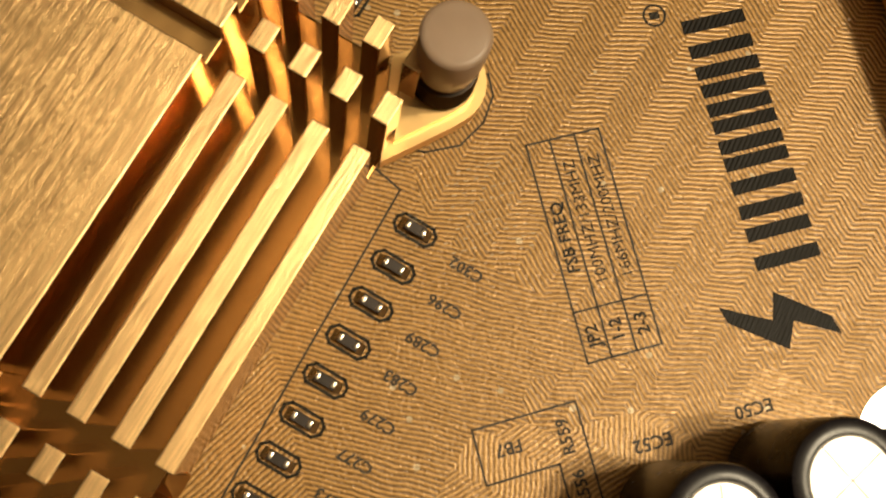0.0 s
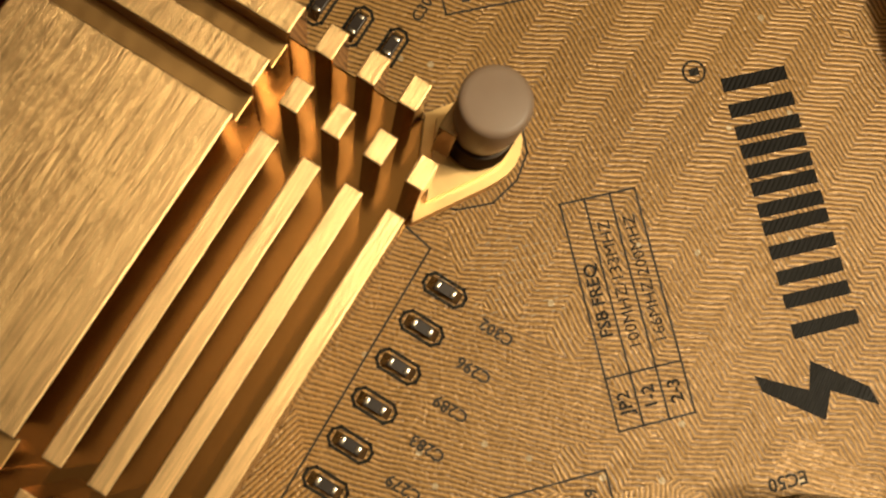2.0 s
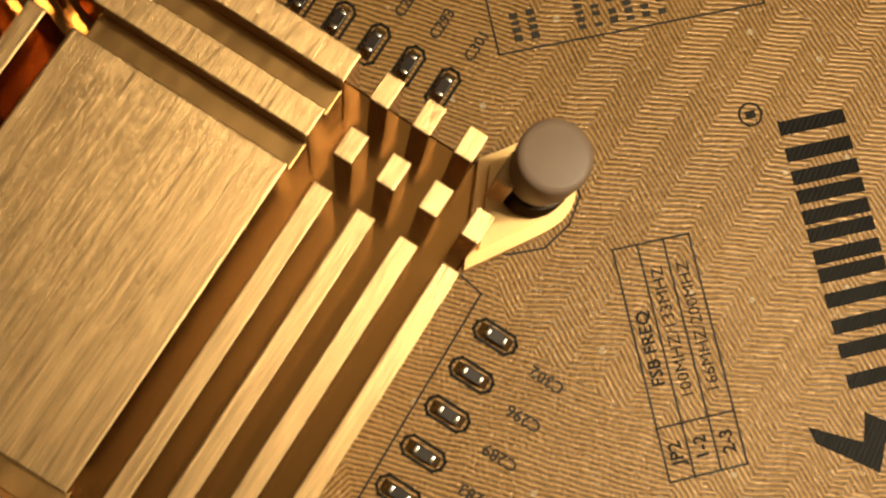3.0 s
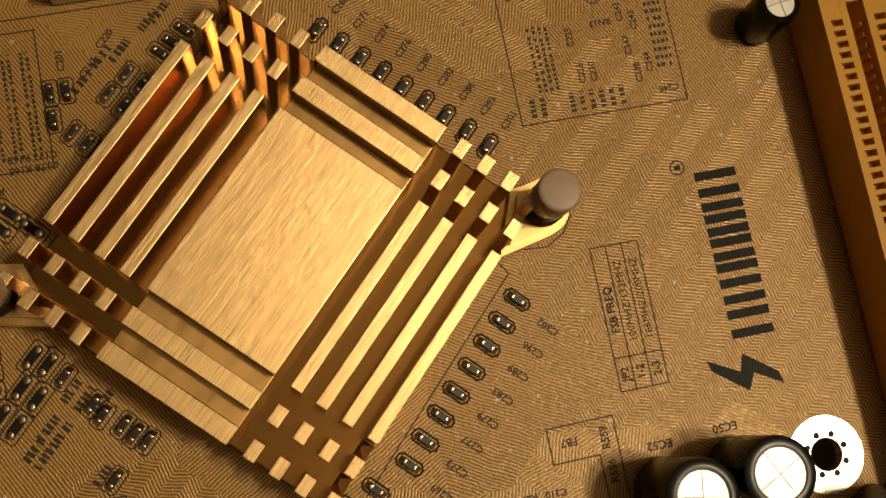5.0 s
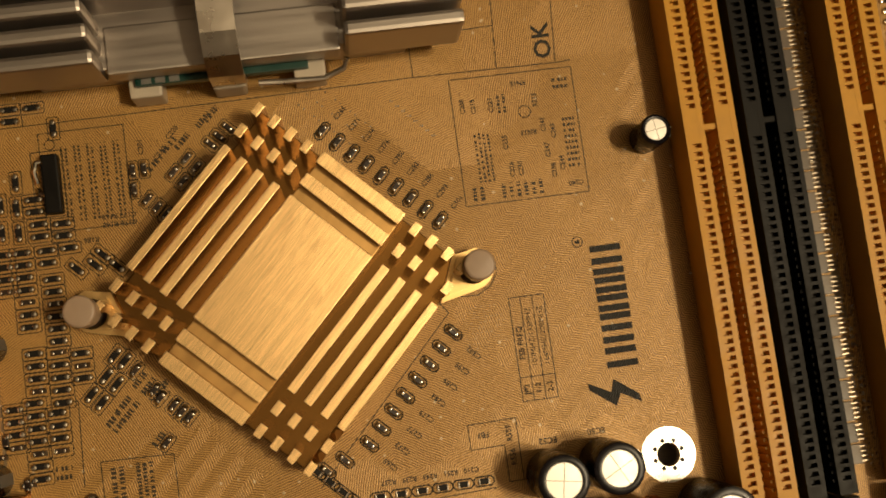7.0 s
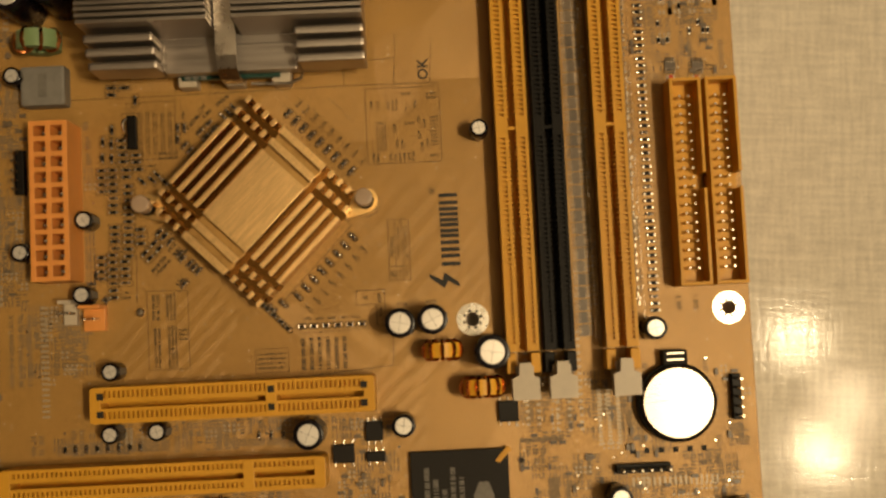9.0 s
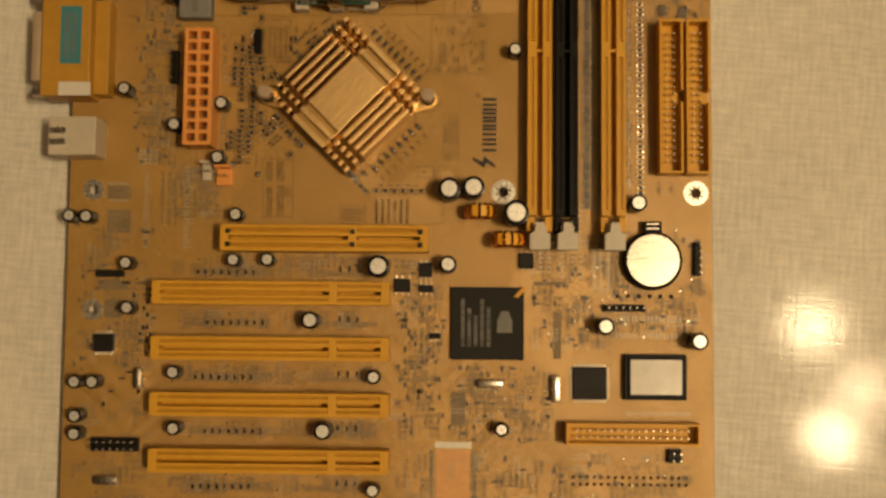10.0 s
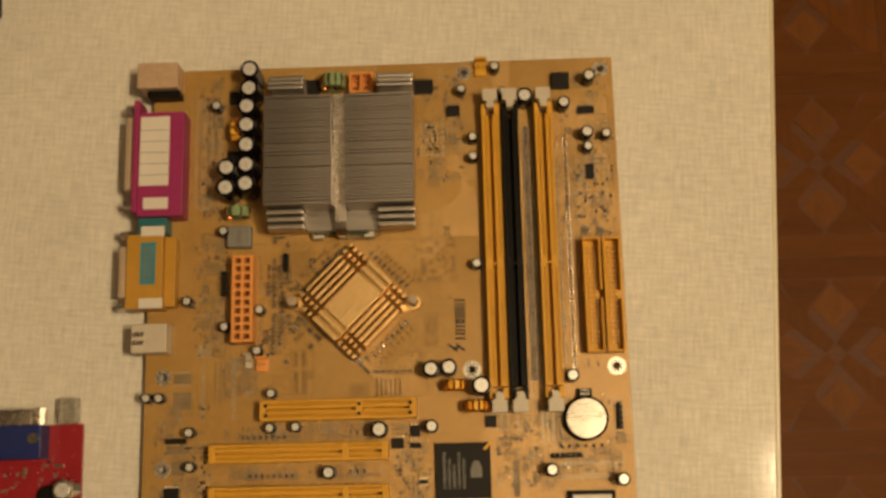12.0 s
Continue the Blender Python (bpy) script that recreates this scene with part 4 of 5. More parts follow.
def memory_socket(x0, x1, material, label):
    t = thing("memory_socket", 0, 0, 0, 0, label, "memory socket", "memory sockets")
    w = (x1 - x0 - 2.2) / 2
    y0, y1, key = 131.5, 271.5, (190.6, 196.2)
    part("rail", comb_rail(x0, x0 + w, y0, y1, 7.0, 8.4, 1.34, key, hole=1.5, solid=[key]), material, t)
    part("rail", comb_rail(x1 - w, x1, y0, y1, 7.0, 8.4, 1.34, key, hole=1.5, solid=[key]), material, t)
    bm = B()
    box(bm, x0 + w, y0, 0.4, x1 - w, y1, 3.0)
    y = y0 + 2
    while y < y1 - 2:
        if not key[0] < y < key[1]:
            box(bm, x0 + w - 0.01, y, 3.0, x0 + w + 0.45, y + 0.55, 7.4)
            box(bm, x1 - w - 0.45, y, 3.0, x1 - w + 0.01, y + 0.55, 7.4)
        y += 1.34
    part("groove", bm, material, t)
    part("key", box(B(), x0 + w - 0.1, 192.9, 3, x1 - w + 0.1, 193.9, 7.9, 0.1), material, t)
    for ys, d in ((y0, -1), (y1, 1)):
        for xa, xb in ((x0 - 0.2, x0 + 2.4), (x1 - 2.4, x1 + 0.2)):
            part("end_post", box(B(), xa, ys - 0.5, 0.4, xb, ys + d * 6.0, 8.0 if d < 0 else 9.5, 0.25), material, t)
        latch = B()
        cx = (x0 + x1) / 2
        pts = [(cx - 1.6, ys + d * 3.0), (cx + 1.6, ys + d * 3.0), (cx + 1.8, ys + d * 6.4), (cx + 3.7, ys + d * 7.2), (cx + 3.7, ys + d * 13.0), (cx - 3.7, ys + d * 13.0), (cx - 3.7, ys + d * 7.2), (cx - 1.8, ys + d * 6.4)]
        prism(latch, pts if d > 0 else pts[::-1], 9.0, 13.0)
        prism(latch, [(cx - 2.5, ys + d * 4), (cx + 2.5, ys + d * 4), (cx + 2.5, ys + d * 9), (cx - 2.5, ys + d * 9)][::d], 0.4, 9.1)
        part("latch", latch, IVORY, t, "ivory plastic ejector latch")
    return t


memory_socket(173.8, 182.7, YELLOW, "long yellow empty memory socket with ivory latches")
memory_socket(184.3, 192.6, BLACK, "long black empty memory socket with ivory latches")
memory_socket(201.2, 210.1, YELLOW, "long yellow empty memory socket with ivory latches")


def card_slot(name, x0, x1, y0, y1, keys, label, group):
    t = thing(name, x0, y0, 0, 0, label, "expansion slot", group)
    lx, ly, top = x1 - x0, y1 - y0, 11.0
    w = (ly - 1.5) / 2
    for a, b in ((0, w), (ly - w, ly)):
        bm = B()
        box(bm, 0, a, 0.4, lx, b, 9.6)
        box(bm, 0, a, 9.6, lx, a + 1.3, top, 0.15)
        box(bm, 0, b - 1.0, 9.6, lx, b, top, 0.15)
        x = 2.5
        while x < lx - 2.5:
            box(bm, x, a + 1.2, 9.6, x + 0.65, b - 0.9, top - 0.1)
            x += 1.27
        part("rail", bm, YELLOW, t)
    part("groove_floor", box(B(), 0, w - 0.01, 0.4, lx, ly - w + 0.01, 4.0), YELLOW, t)
    for k in (0.9, *keys, lx - 0.9):
        part("key", box(B(), k - 1.5, 0.3, 0.4, k + 1.5, ly - 0.3, top + 0.1, 0.15), YELLOW, t)
    return t


def slot_notches(t, spots, ly):
    for x in spots:
        for y in (1.6, ly - 3.4):
            # Solid dark blocks, not cuts: colour stands for the shade in each notch.
            part("notch", box(B(), x - 0.9, y, 10.0, x + 0.9, y + 1.8, 11.16), DARK, t)


pci = card_slot("expansion_slot", 36.2, 122.6, 97.6, 106.2, [66.4], "long yellow plastic expansion slot, empty", "expansion slots")
for k in range(1, 5):
    copy_thing(pci, at(36.2 + 0.1 * k, 97.6 - 20.45 * k))
agp = card_slot("graphics_slot", 61.0, 136.7, 117.4, 127.2, [48.3], "long yellow plastic graphics card slot, empty", "")
slot_notches(agp, (2.2, 48.3, 73.4), 9.8)


def header(name, x0, y0, x1, y1, rows, cols, material, label, wall=0.9, h=9.0, pin_h=7.0, gap=None):
    """A shrouded pin header, open at the top."""
    t = thing(name, x0, y0, 0, 0, label, "connector")
    lx, ly = x1 - x0, y1 - y0
    bm = B()
    box(bm, 0, 0, 0.3, lx, ly, 2.5)
    side = [(lx - wall, 0, lx, ly)]
    if gap:
        side = [(lx - wall, 0, lx, gap[0]), (lx - wall, gap[1], lx, ly)]
    for a in ((0, 0, wall, ly), *side, (wall, 0, lx - wall, wall), (wall, ly - wall, lx - wall, ly)):
        box(bm, a[0], a[1], 2.5, a[2], a[3], h, 0.12)
    part("shroud", bm, material, t)
    pm = mesh_of("pin", box(B(), -0.32, -0.32, 2.5, 0.32, 0.32, pin_h, 0.1), SOLDER)
    for i in range(cols):
        for j in range(rows):
            o = new("pin", pm)
            o.parent = t
            o.matrix_basis = at(lx / 2 + (i - (cols - 1) / 2) * 2.54, ly / 2 + (j - (rows - 1) / 2) * 2.54)
    return t


header("drive_connector", 222.6, 147.4, 231.4, 205.3, 20, 2, YELLOW, "yellow shrouded drive cable header with two rows of pins", gap=(26.8, 31.2))
header("drive_connector", 232.6, 147.4, 241.4, 205.3, 20, 2, YELLOW, "yellow shrouded drive cable header with two rows of pins", gap=(26.8, 31.2))
header("floppy_connector", 188.2, 47.5, 236.8, 55.5, 2, 17, YELLOW, "yellow shrouded floppy cable header with two rows of pins")

power = thing("power_socket", 45.9, 156.5, 0, 0, "orange twenty-way power socket with square cavities", "power connector")
part("base", box(B(), 0, 0, 0, 10.5, 44.0, 4), ORANGE, power)
for k in range(3):
    part("wall", box(B(), 4.55 * k, 0, 3.99, 4.55 * k + 1.4, 44, 12.5, 0.1), ORANGE, power)
rib_mesh = mesh_of("rib", box(B(), 0.2, 0, 3.99, 10.3, 1.35, 12.4), ORANGE)
for k in range(11):
    o = new("rib", rib_mesh)
    o.parent = power
    o.matrix_basis = at(0, 4.27 * k)
pm = mesh_of("pin", box(B(), -0.5, -0.5, 4, 0.5, 0.5, 9, 0.15), SOLDER)
for i in range(2):
    for j in range(10):
        o = new("pin", pm)
        o.parent = power
        o.matrix_basis = at(2.98 + 4.55 * i, 2.75 + 4.27 * j)


def pin_strip(x0, y0, cols, rows, label, black=BLACK):
    t = thing("pin_header", x0, y0, 0, 0, label, "pin header", "pin headers")
    part("strip", box(B(), -1.27, -1.27, 0, cols * 2.54 - 1.27, rows * 2.54 - 1.27, 2.6, 0.2), black, t)
    m = mesh_of("pin", box(B(), -0.32, -0.32, 2.6, 0.32, 0.32, 8.0, 0.1), SOLDER)
    for i in range(cols):
        for j in range(rows):
            o = new("pin", m)
            o.parent = t
            o.matrix_basis = at(2.54 * i, 2.54 * j)
    return t


pin_strip(190.6, 4.6, 14, 2, "long black two-row front panel pin header")
pin_strip(152.7, 4.9, 5, 2, "short black two-row pin header")
pin_strip(175.3, 12.0, 5, 2, "short black two-row pin header")
pin_strip(13.2, 44.0, 7, 2, "black two-row audio pin header")
pin_strip(227.4, 42.0, 2, 2, "four bare tinned pins in a square")
pin_strip(237.6, 111.0, 1, 5, "single column black pin header with a jumper")
pin_strip(204, 97.6, 6, 1, "single row black pin header")
pin_strip(39.6, 183.0, 1, 5, "single column black pin header")

# ---- chips ----
def package(name, x0, y0, x1, y1, h, label, leads=0, body=CHIP, sides="xy", category="chip"):
    t = thing(name, (x0 + x1) / 2, (y0 + y1) / 2, 0, 0, label, category, "chips")
    a, b = (x1 - x0) / 2, (y1 - y0) / 2
    part("body", box(B(), -a, -b, 0.15, a, b, h, min(0.25, h / 4)), body, t)
    if leads:
        lm = mesh_of("lead", box(B(), -0.2, 0, 0.0, 0.2, 1.1, 0.5, 0.1), SOLDER)
        for s, q in (((0, b), 0), ((0, -b), 180), ((a, 0), -90), ((-a, 0), 90)):
            horizontal = q in (0, 180)
            if ("y" if horizontal else "x") not in sides:
                continue
            span = 2 * (a if horizontal else b) - 1.2
            for k in range(leads):
                d = -span / 2 + span * k / max(leads - 1, 1)
                o = new("lead", lm)
                o.parent = t
                o.matrix_basis = at(s[0] + (d if horizontal else 0), s[1] + (0 if horizontal else d), 0, q)
    return t


south = package("bridge_chip", 145.8, 77.9, 173.0, 105.0, 2.2, "large square black chip with faint grey print", 0)
for k in range(5):
    bars(-10 + 2.4 * k, -8.5, -8.4 + 2.4 * k, 9 - (k % 3) * 3, 1, True, GREY_INK, south, 2.24, 80 + k, 0.9)
part("print_shape", prism(B(), [(3.6, -3.4), (9.2, -3.4), (9.2, 1), (7.8, 4.6), (5.2, 4.6), (3.6, 1)], 2.1, 2.24), GREY_INK, south)
part("corner_mark", prism(B(), [(9.9, 10.2), (11.2, 9.6), (14.6, 13.2), (13.4, 14.2)], 2.0, 2.6), YELLOW, south, "gold corner wedge")
package("controller_chip", 191.2, 63.6, 203.8, 75.6, 2.0, "square black controller chip with fine leads", 18)
plcc = package("bios_chip", 211.4, 64.9, 231.8, 79.4, 4.6, "socketed memory chip with a shiny pale label", 0, BLACK)
part("label", box(B(), -9.4, -6.4, 4.55, 9.4, 6.4, 4.75, 0.05), mat("glossy_label", (0.62, 0.56, 0.48), 0.24, vary=0.08, scale=200, bump=0.00002, spec=0.6), plcc, "pale paper label")
part("socket_rim", ring(B(), 0, 0, 1.0, 1.2, 4.6, 4.65), BLACK, plcc)
bm = B()
for a in ((-11.4, -8.4, 11.4, -7.3), (-11.4, 7.3, 11.4, 8.4), (-11.4, -7.3, -10.3, 7.3), (10.3, -7.3, 11.4, 7.3)):
    box(bm, a[0], a[1], 0, a[2], a[3], 3.6, 0.2)
part("socket_frame", bm, BLACK, plcc, "black socket frame")
for x0, y0, x1, y1 in ((171, 112.1, 176.6, 117.9), (124.4, 102.9, 130.5, 108), (133.8, 108.6, 138.6, 114), (133.8, 102.9, 139, 105.6), (21.8, 16.4, 28.6, 20.9), (50.3, 8.3, 57.2, 12.5), (137.8, 85.6, 142.0, 87.6)):
    package("regulator", x0, y0, x1, y1, 2.0, "small flat black power regulator on the board", 3, sides="y")
package("codec_chip", 11.4, 79.6, 18.8, 86.3, 1.5, "small square black sound chip with fine leads", 10)
package("driver_chip", 137.4, 287.4, 148.8, 294.9, 1.8, "dark flat driver chip with leads", 12, sides="y")
package("driver_chip", 224.2, 273.8, 232.8, 277.5, 1.6, "long flat black driver chip", 8, sides="y")
package("driver_chip", 226.8, 238.0, 231.2, 246.0, 1.6, "long flat black driver chip", 8, sides="x")
package("driver_chip", 11.6, 107.8, 22.2, 110.4, 2.2, "narrow black component lying flat", 0)
package("regulator", 211.2, 287.4, 220.5, 296.0, 3.6, "square black power regulator with three leads", 3, sides="y")
package("regulator", 155.8, 274.4, 162.6, 279.8, 3.0, "small black power regulator", 3, sides="y")
package("regulator", 41.5, 284.6, 49.0, 291.0, 3.4, "small black power regulator beside the capacitors", 3, sides="y")
package("regulator", 40.6, 251.5, 48.4, 258.2, 3.4, "small black power regulator beside the capacitors", 3, sides="y")
# bare footprint with pale end bars
part("bare_field", prism(B(), [(140.6, 25.6), (153.2, 25.6), (153.2, 44.8), (140.6, 44.8)], 0, 0.04), mat("bare_orange_lacquer", (0.66, 0.33, 0.11), 0.5, vary=0.12, scale=300), board, "plain orange field of an empty footprint")
for y in (23.2, 45.0):
    part("pale_bar", prism(B(), [(140.2, y), (153.6, y), (153.6, y + 2.3), (140.2, y + 2.3)], 0, 0.05), PALE_INK, board)
for x in (138.2, 154.2):
    bm = B()
    for k in range(24):
        box(bm, x, 25.4 + 0.8 * k, 0, x + 1.4, 25.85 + 0.8 * k, 0.08)
    tagged(part("bare_pad", bm, GREY_INK, board), kind="stuff")
bm = B()
for i in range(17):
    for j in range(2):
        lathe(bm, [(0.75, 0), (0.5, 0.35), (0, 0.6)], 8, 191.5 + 2.6 * i, 32.4 + 2.6 * j)
tagged(part("solder_dots", bm, SOLDER, board), kind="stuff")


def crystal(x, y, lx, ly, h, label="small shiny oval metal crystal can"):
    t = thing("crystal", x, y, 0, 0, label, "crystal", "crystals")
    r = min(lx, ly) / 2
    part("can", box(B(), -lx / 2, -ly / 2, 0.2, lx / 2, ly / 2, h, r * 0.7), STEEL, t, smooth=True)


crystal(184.8, 67.5, 3.4, 10.2, 3.4)
crystal(160.5, 69.2, 9.8, 3.0, 3.2)
crystal(28.8, 69.9, 3.0, 8.0, 3.4)
crystal(17.7, 32.1, 9.4, 3.4, 3.2)

battery = thing("coin_battery", 220.6, 115.3, 0, 0, "round silver coin cell in a black holder", "battery")
cell = part("cell", lathe(B(), [(0, 2.4), (9.9, 2.4), (10.0, 2.8), (10.0, 4.8), (9.6, 5.2), (0, 5.25)], 56), NICKEL, battery, smooth=True)
holder = part("holder", lathe(B(), [(0, 0), (11.0, 0), (11.0, 3.6), (10.3, 3.9), (10.2, 2.3), (0, 2.3)], 56), BLACK, battery, "black plastic holder", smooth=True)
part("clip", box(B(), -3.4, 10.4, 0, 3.4, 14.6, 4.4, 0.4), BLACK, holder, "black holder tab")
for y in (11.6, 13.4):
    part("contact", box(B(), -2.4, y, 4.2, 2.4, y + 0.5, 4.6, 0.1), STEEL, holder, "thin steel contact")

# ---- ring coils ----
def coil(x, y, rz, R, r, width, turns, core, label):
    t = thing("ring_coil", x, y, 0, rz, label, "coil", "ring coils")
    prof = [(R - r, -width / 2), (R - r, width / 2), (R + r, width / 2), (R + r, -width / 2)]
    bm = lathe(B(), prof + prof[:1], 40)
    bmesh.ops.transform(bm, matrix=Matrix.Translation((0, 0, R + r + 0.6)) @ Matrix.Rotation(radians(90), 4, "X"), verts=bm.verts)
    part("core", bm, core, t, smooth=True)
    for k in range(turns):
        a = radians(18 + 144 * k / (turns - 1))
        rad = Vector((math.cos(a), 0, math.sin(a)))
        c = rad * R + Vector((0, 0, R + r + 0.6))
        p, q = r + 0.55, width / 2 + 0.55
        path = [c + rad * (p * math.cos(b)) * (1 if abs(math.cos(b)) > 0.5 else 1.05) + Vector((0, q * math.sin(b), 0)) for b in [2 * math.pi * j / 20 for j in range(21)]]
        part("winding", tube(B(), path, 0.55, 7), COPPER, t, "enamelled copper turn", smooth=True)
    return t


coil(156.1, 132.9, 0, 3.4, 1.7, 4.0, 5, CORE_YELLOW, "yellow ring core wound with thick copper wire")
coil(166.6, 122.4, 0, 3.9, 1.8, 4.2, 6, CORE_YELLOW, "yellow ring core wound with thick copper wire")
coil(47.4, 224.0, 0, 4.2, 1.9, 5.0, 4, CORE_GREEN, "green ring core wound with copper wire")
coil(46.6, 268.0, 90, 4.2, 1.9, 5.0, 5, CORE_YELLOW, "brown ring core wound with copper wire")
coil(96.9, 292.8, 0, 4.4, 2.2, 7.0, 6, CORE_GREEN, "ring core wound with bright copper wire")
package("regulator", 80.6, 286.2, 89.2, 296.0, 4.0, "square black power regulator behind the cooler", 3, sides="y")
tan = thing("block_connector", 111.4, 292.0, 0, 0, "tan plastic power plug block behind the cooler", "connector")
bm = B()
box(bm, -6.2, -5.6, 0, 6.2, 5.6, 3.0, 0.3)
for a in ((-6.2, -5.6, -5.0, 5.6), (5.0, -5.6, 6.2, 5.6), (-5.0, -5.6, 5.0, -4.4), (-5.0, 4.4, 5.0, 5.6), (-0.6, -4.4, 0.6, 4.4)):
    box(bm, a[0], a[1], 3.0, a[2], a[3], 9.0, 0.2)
part("housing", bm, ORANGE, tan)
for x in (-2.8, 2.8):
    for y in (-2.1, 2.1):
        part("pin", box(B(), x - 0.5, y - 0.5, 3.0, x + 0.5, y + 0.5, 7.5, 0.15), SOLDER, tan)
choke = thing("square_coil", 47.8, 211.8, 0, 0, "grey square shielded coil", "coil")
part("body", box(B(), -6.2, -5.6, 0, 6.2, 5.6, 6.0, 0.8), mat("grey_ferrite", (0.2, 0.19, 0.17), 0.6, vary=0.2), choke)
part("slot", box(B(), -1.2, -3.4, 5.9, 1.2, 3.4, 6.1, 0.05), GREY_INK, choke)
for x, y, w, d in ((174.2, 300.0, 3.2, 4.2), (59.7, 146.2, 3.0, 3.6), (53.0, 148.0, 1.8, 3.4)):
    plug = thing("fan_connector", x, y, 0, 0, "small plastic fan plug header with pins", "connector", "fan connectors")
    pl = ORANGE if x < 100 else YELLOW
    bm = B()
    box(bm, -w, -d, 0, w, d, 2.4, 0.2)
    box(bm, -w, d - 1.0, 2.4, w, d, 8.0, 0.2)
    part("housing", bm, IVORY if x == 53.0 else pl, plug)
    for k in (-1.5, 1.0):
        part("pin", box(B(), k, -0.6, 2.4, k + 0.64, 0.04, 8.5, 0.1), SOLDER, plug)

# ---- processor cooler ----
cpu = thing("processor_socket", 101, 248, 0, 0, "ivory processor socket with a green chip under the cooler", "socket")
part("socket_body", box(B(), -30, -34.4, 0, 30, 34, 5.5, 0.5), IVORY, cpu)
substrate = part("substrate", box(B(), -14, -37.0, 5.5, 13.5, 26, 7.4, 0.2), GREEN_PCB, cpu, "green chip substrate")
for x in (-12.6, 0.5, 13.6):
    part("lug", box(B(), x - 2.6, -38.6, 0.2, x + 2.6, -34.3, 6.2, 0.5), IVORY, cpu, "ivory socket lug")
for k in range(3):
    part("print_bar", prism(B(), [(-13.0 + 2.2 * k, -36.8), (-11.4 + 2.2 * k, -36.8), (-11.4 + 2.2 * k, -35.6), (-13.0 + 2.2 * k, -35.6)], 7.39, 7.43), GREY_INK, substrate)
cooler = thing("processor_cooler", 101.8, 248, 0, 0, "grey aluminium processor cooler with many thin fins and a spring clip", "cooler")
part("base_plate", box(B(), -37, -35.0, 7.6, 37, 32, 11.5, 0.4), ALU, cooler)
for xa, xb in ((-37, -18.6), (18.6, 37)):
    part("base_wing", box(B(), xa, 31.9, 7.6, xb, 44.6, 11.4, 0.4), ALU, cooler)
fm = mesh_of("fin", box(B(), -37.2, -0.52, 11.4, -3.2, 0.52, 31, 0.15), ALU)
fm2 = mesh_of("fin", box(B(), 3.2, -0.52, 11.4, 37.2, 0.52, 31, 0.15), ALU)
for k in range(36):
    y = -25.6 + 1.57 * k
    for m in (fm, fm2):
        o = new("fin", m)
        o.parent = cooler
        o.matrix_basis = at(0, y, (-0.9, 0, -0.3, 0.2, 0, -0.2, 0.3)[(k * 5 + k // 6) % 7])
for s, y0 in ((-1, -36.0), (1, 44.8)):
    for xa, xb in ((-37.2, -18.6), (18.6, 37.2)):
        for k, (d, h) in enumerate(((0.0, 19.5), (3.2, 22), (6.4, 24))):
            ya = y0 - s * d
            part("ridge", box(B(), xa, min(ya, ya - s * 2.3), 7.6, xb, max(ya, ya - s * 2.3), h, 0.7), ALU, cooler)
    if s < 0:
        part("step", box(B(), -18.0, min(y0, y0 - s * 7.6), 7.7, 18.0, max(y0 - s * 0.6, y0 - s * 7.6), 12.2, 0.3), ALU, cooler)
bm = B()
prof = [(-37.6, 5.0), (-38.6, 8.0), (-38.8, 14.0), (-36.8, 18.5), (-33.5, 20.2), (-28.0, 21.0), (0, 24.0), (26, 27.0), (29.6, 28.5), (31.5, 26.0), (33.2, 18), (33.6, 5)]
for (ya, za), (yb, zb) in zip(prof, prof[1:]):
    v = [bm.verts.new(p) for p in ((-2.7, ya, za), (2.7, ya, za), (2.7, yb, zb), (-2.7, yb, zb))]
    bm.faces.new(v)
bmesh.ops.remove_doubles(bm, verts=bm.verts, dist=0.01)
bmesh.ops.solidify(bm, geom=bm.faces, thickness=0.9)
part("spring_clip", bm, STEEL, cooler, "bent steel spring clip")
part("wire_bail", tube(B(), [(4.5, -38.5, 7.0), (8, -38.6, 6.4), (15, -38.8, 6.2), (18.4, -37.6, 6.8), (19, -36.2, 7.8)], 0.5, 8), STEEL, cooler, "thin steel wire", smooth=True)

# ---- rear connectors ----
ps2 = thing("mouse_port", 0, 0, 0, 0, "tan plastic keyboard and mouse port block", "port")
part("body", box(B(), -5.5, 291.0, 0, 15.6, 305.0, 13, 0.6), mat("tan_plastic", (0.5, 0.34, 0.22), 0.5), ps2)
part("rear_wall", box(B(), -1.0, 287.4, 0, 16.0, 291.0, 9, 0.4), BLACK, ps2, "dark rear part")
lpt = thing("printer_port", 0, 0, 0, 0, "magenta printer port with a white label and metal shell", "port")
part("flange", box(B(), -6.0, 224.0, 0, -3.4, 284.0, 14.6, 0.4), PURPLE, lpt)
part("body", box(B(), -3.4, 222.0, 0, 20.0, 277.5, 13.4, 0.5), PURPLE, lpt)
lpt_label = part("label", box(B(), -2.6, 238.0, 13.3, 12.6, 275.0, 13.6, 0.05), PAPER, lpt, "white paper label")
for k in range(5):
    part("print_bar", box(B(), -2.2, 243.5 + 6 * k, 13.58, 12.2, 243.8 + 6 * k, 13.64), GREY_INK, lpt_label)
part("shell", box(B(), -11.4, 237.0, 2, -6.0, 276.4, 10.5, 1.2), SHELL, lpt, "tinned metal shell", smooth=True)
part("bracket", box(B(), 0.0, 225.4, 13.3, 12.8, 231.6, 14.4, 0.4), PAPER, lpt, "bent steel bracket")
for y in (229.5, 281.5):
    part("screw_post", cyl(B(), -11.6, y, 7, 5.6, 2.2, 6, axis="x"), STEEL, lpt, "hexagonal screw post")
teal = thing("serial_port", 0, 0, 0, 0, "teal plastic video port between two connectors", "port")
part("body", box(B(), -3.0, 213.4, 0, 11.6, 221.6, 11.0, 0.4), TEAL, teal)
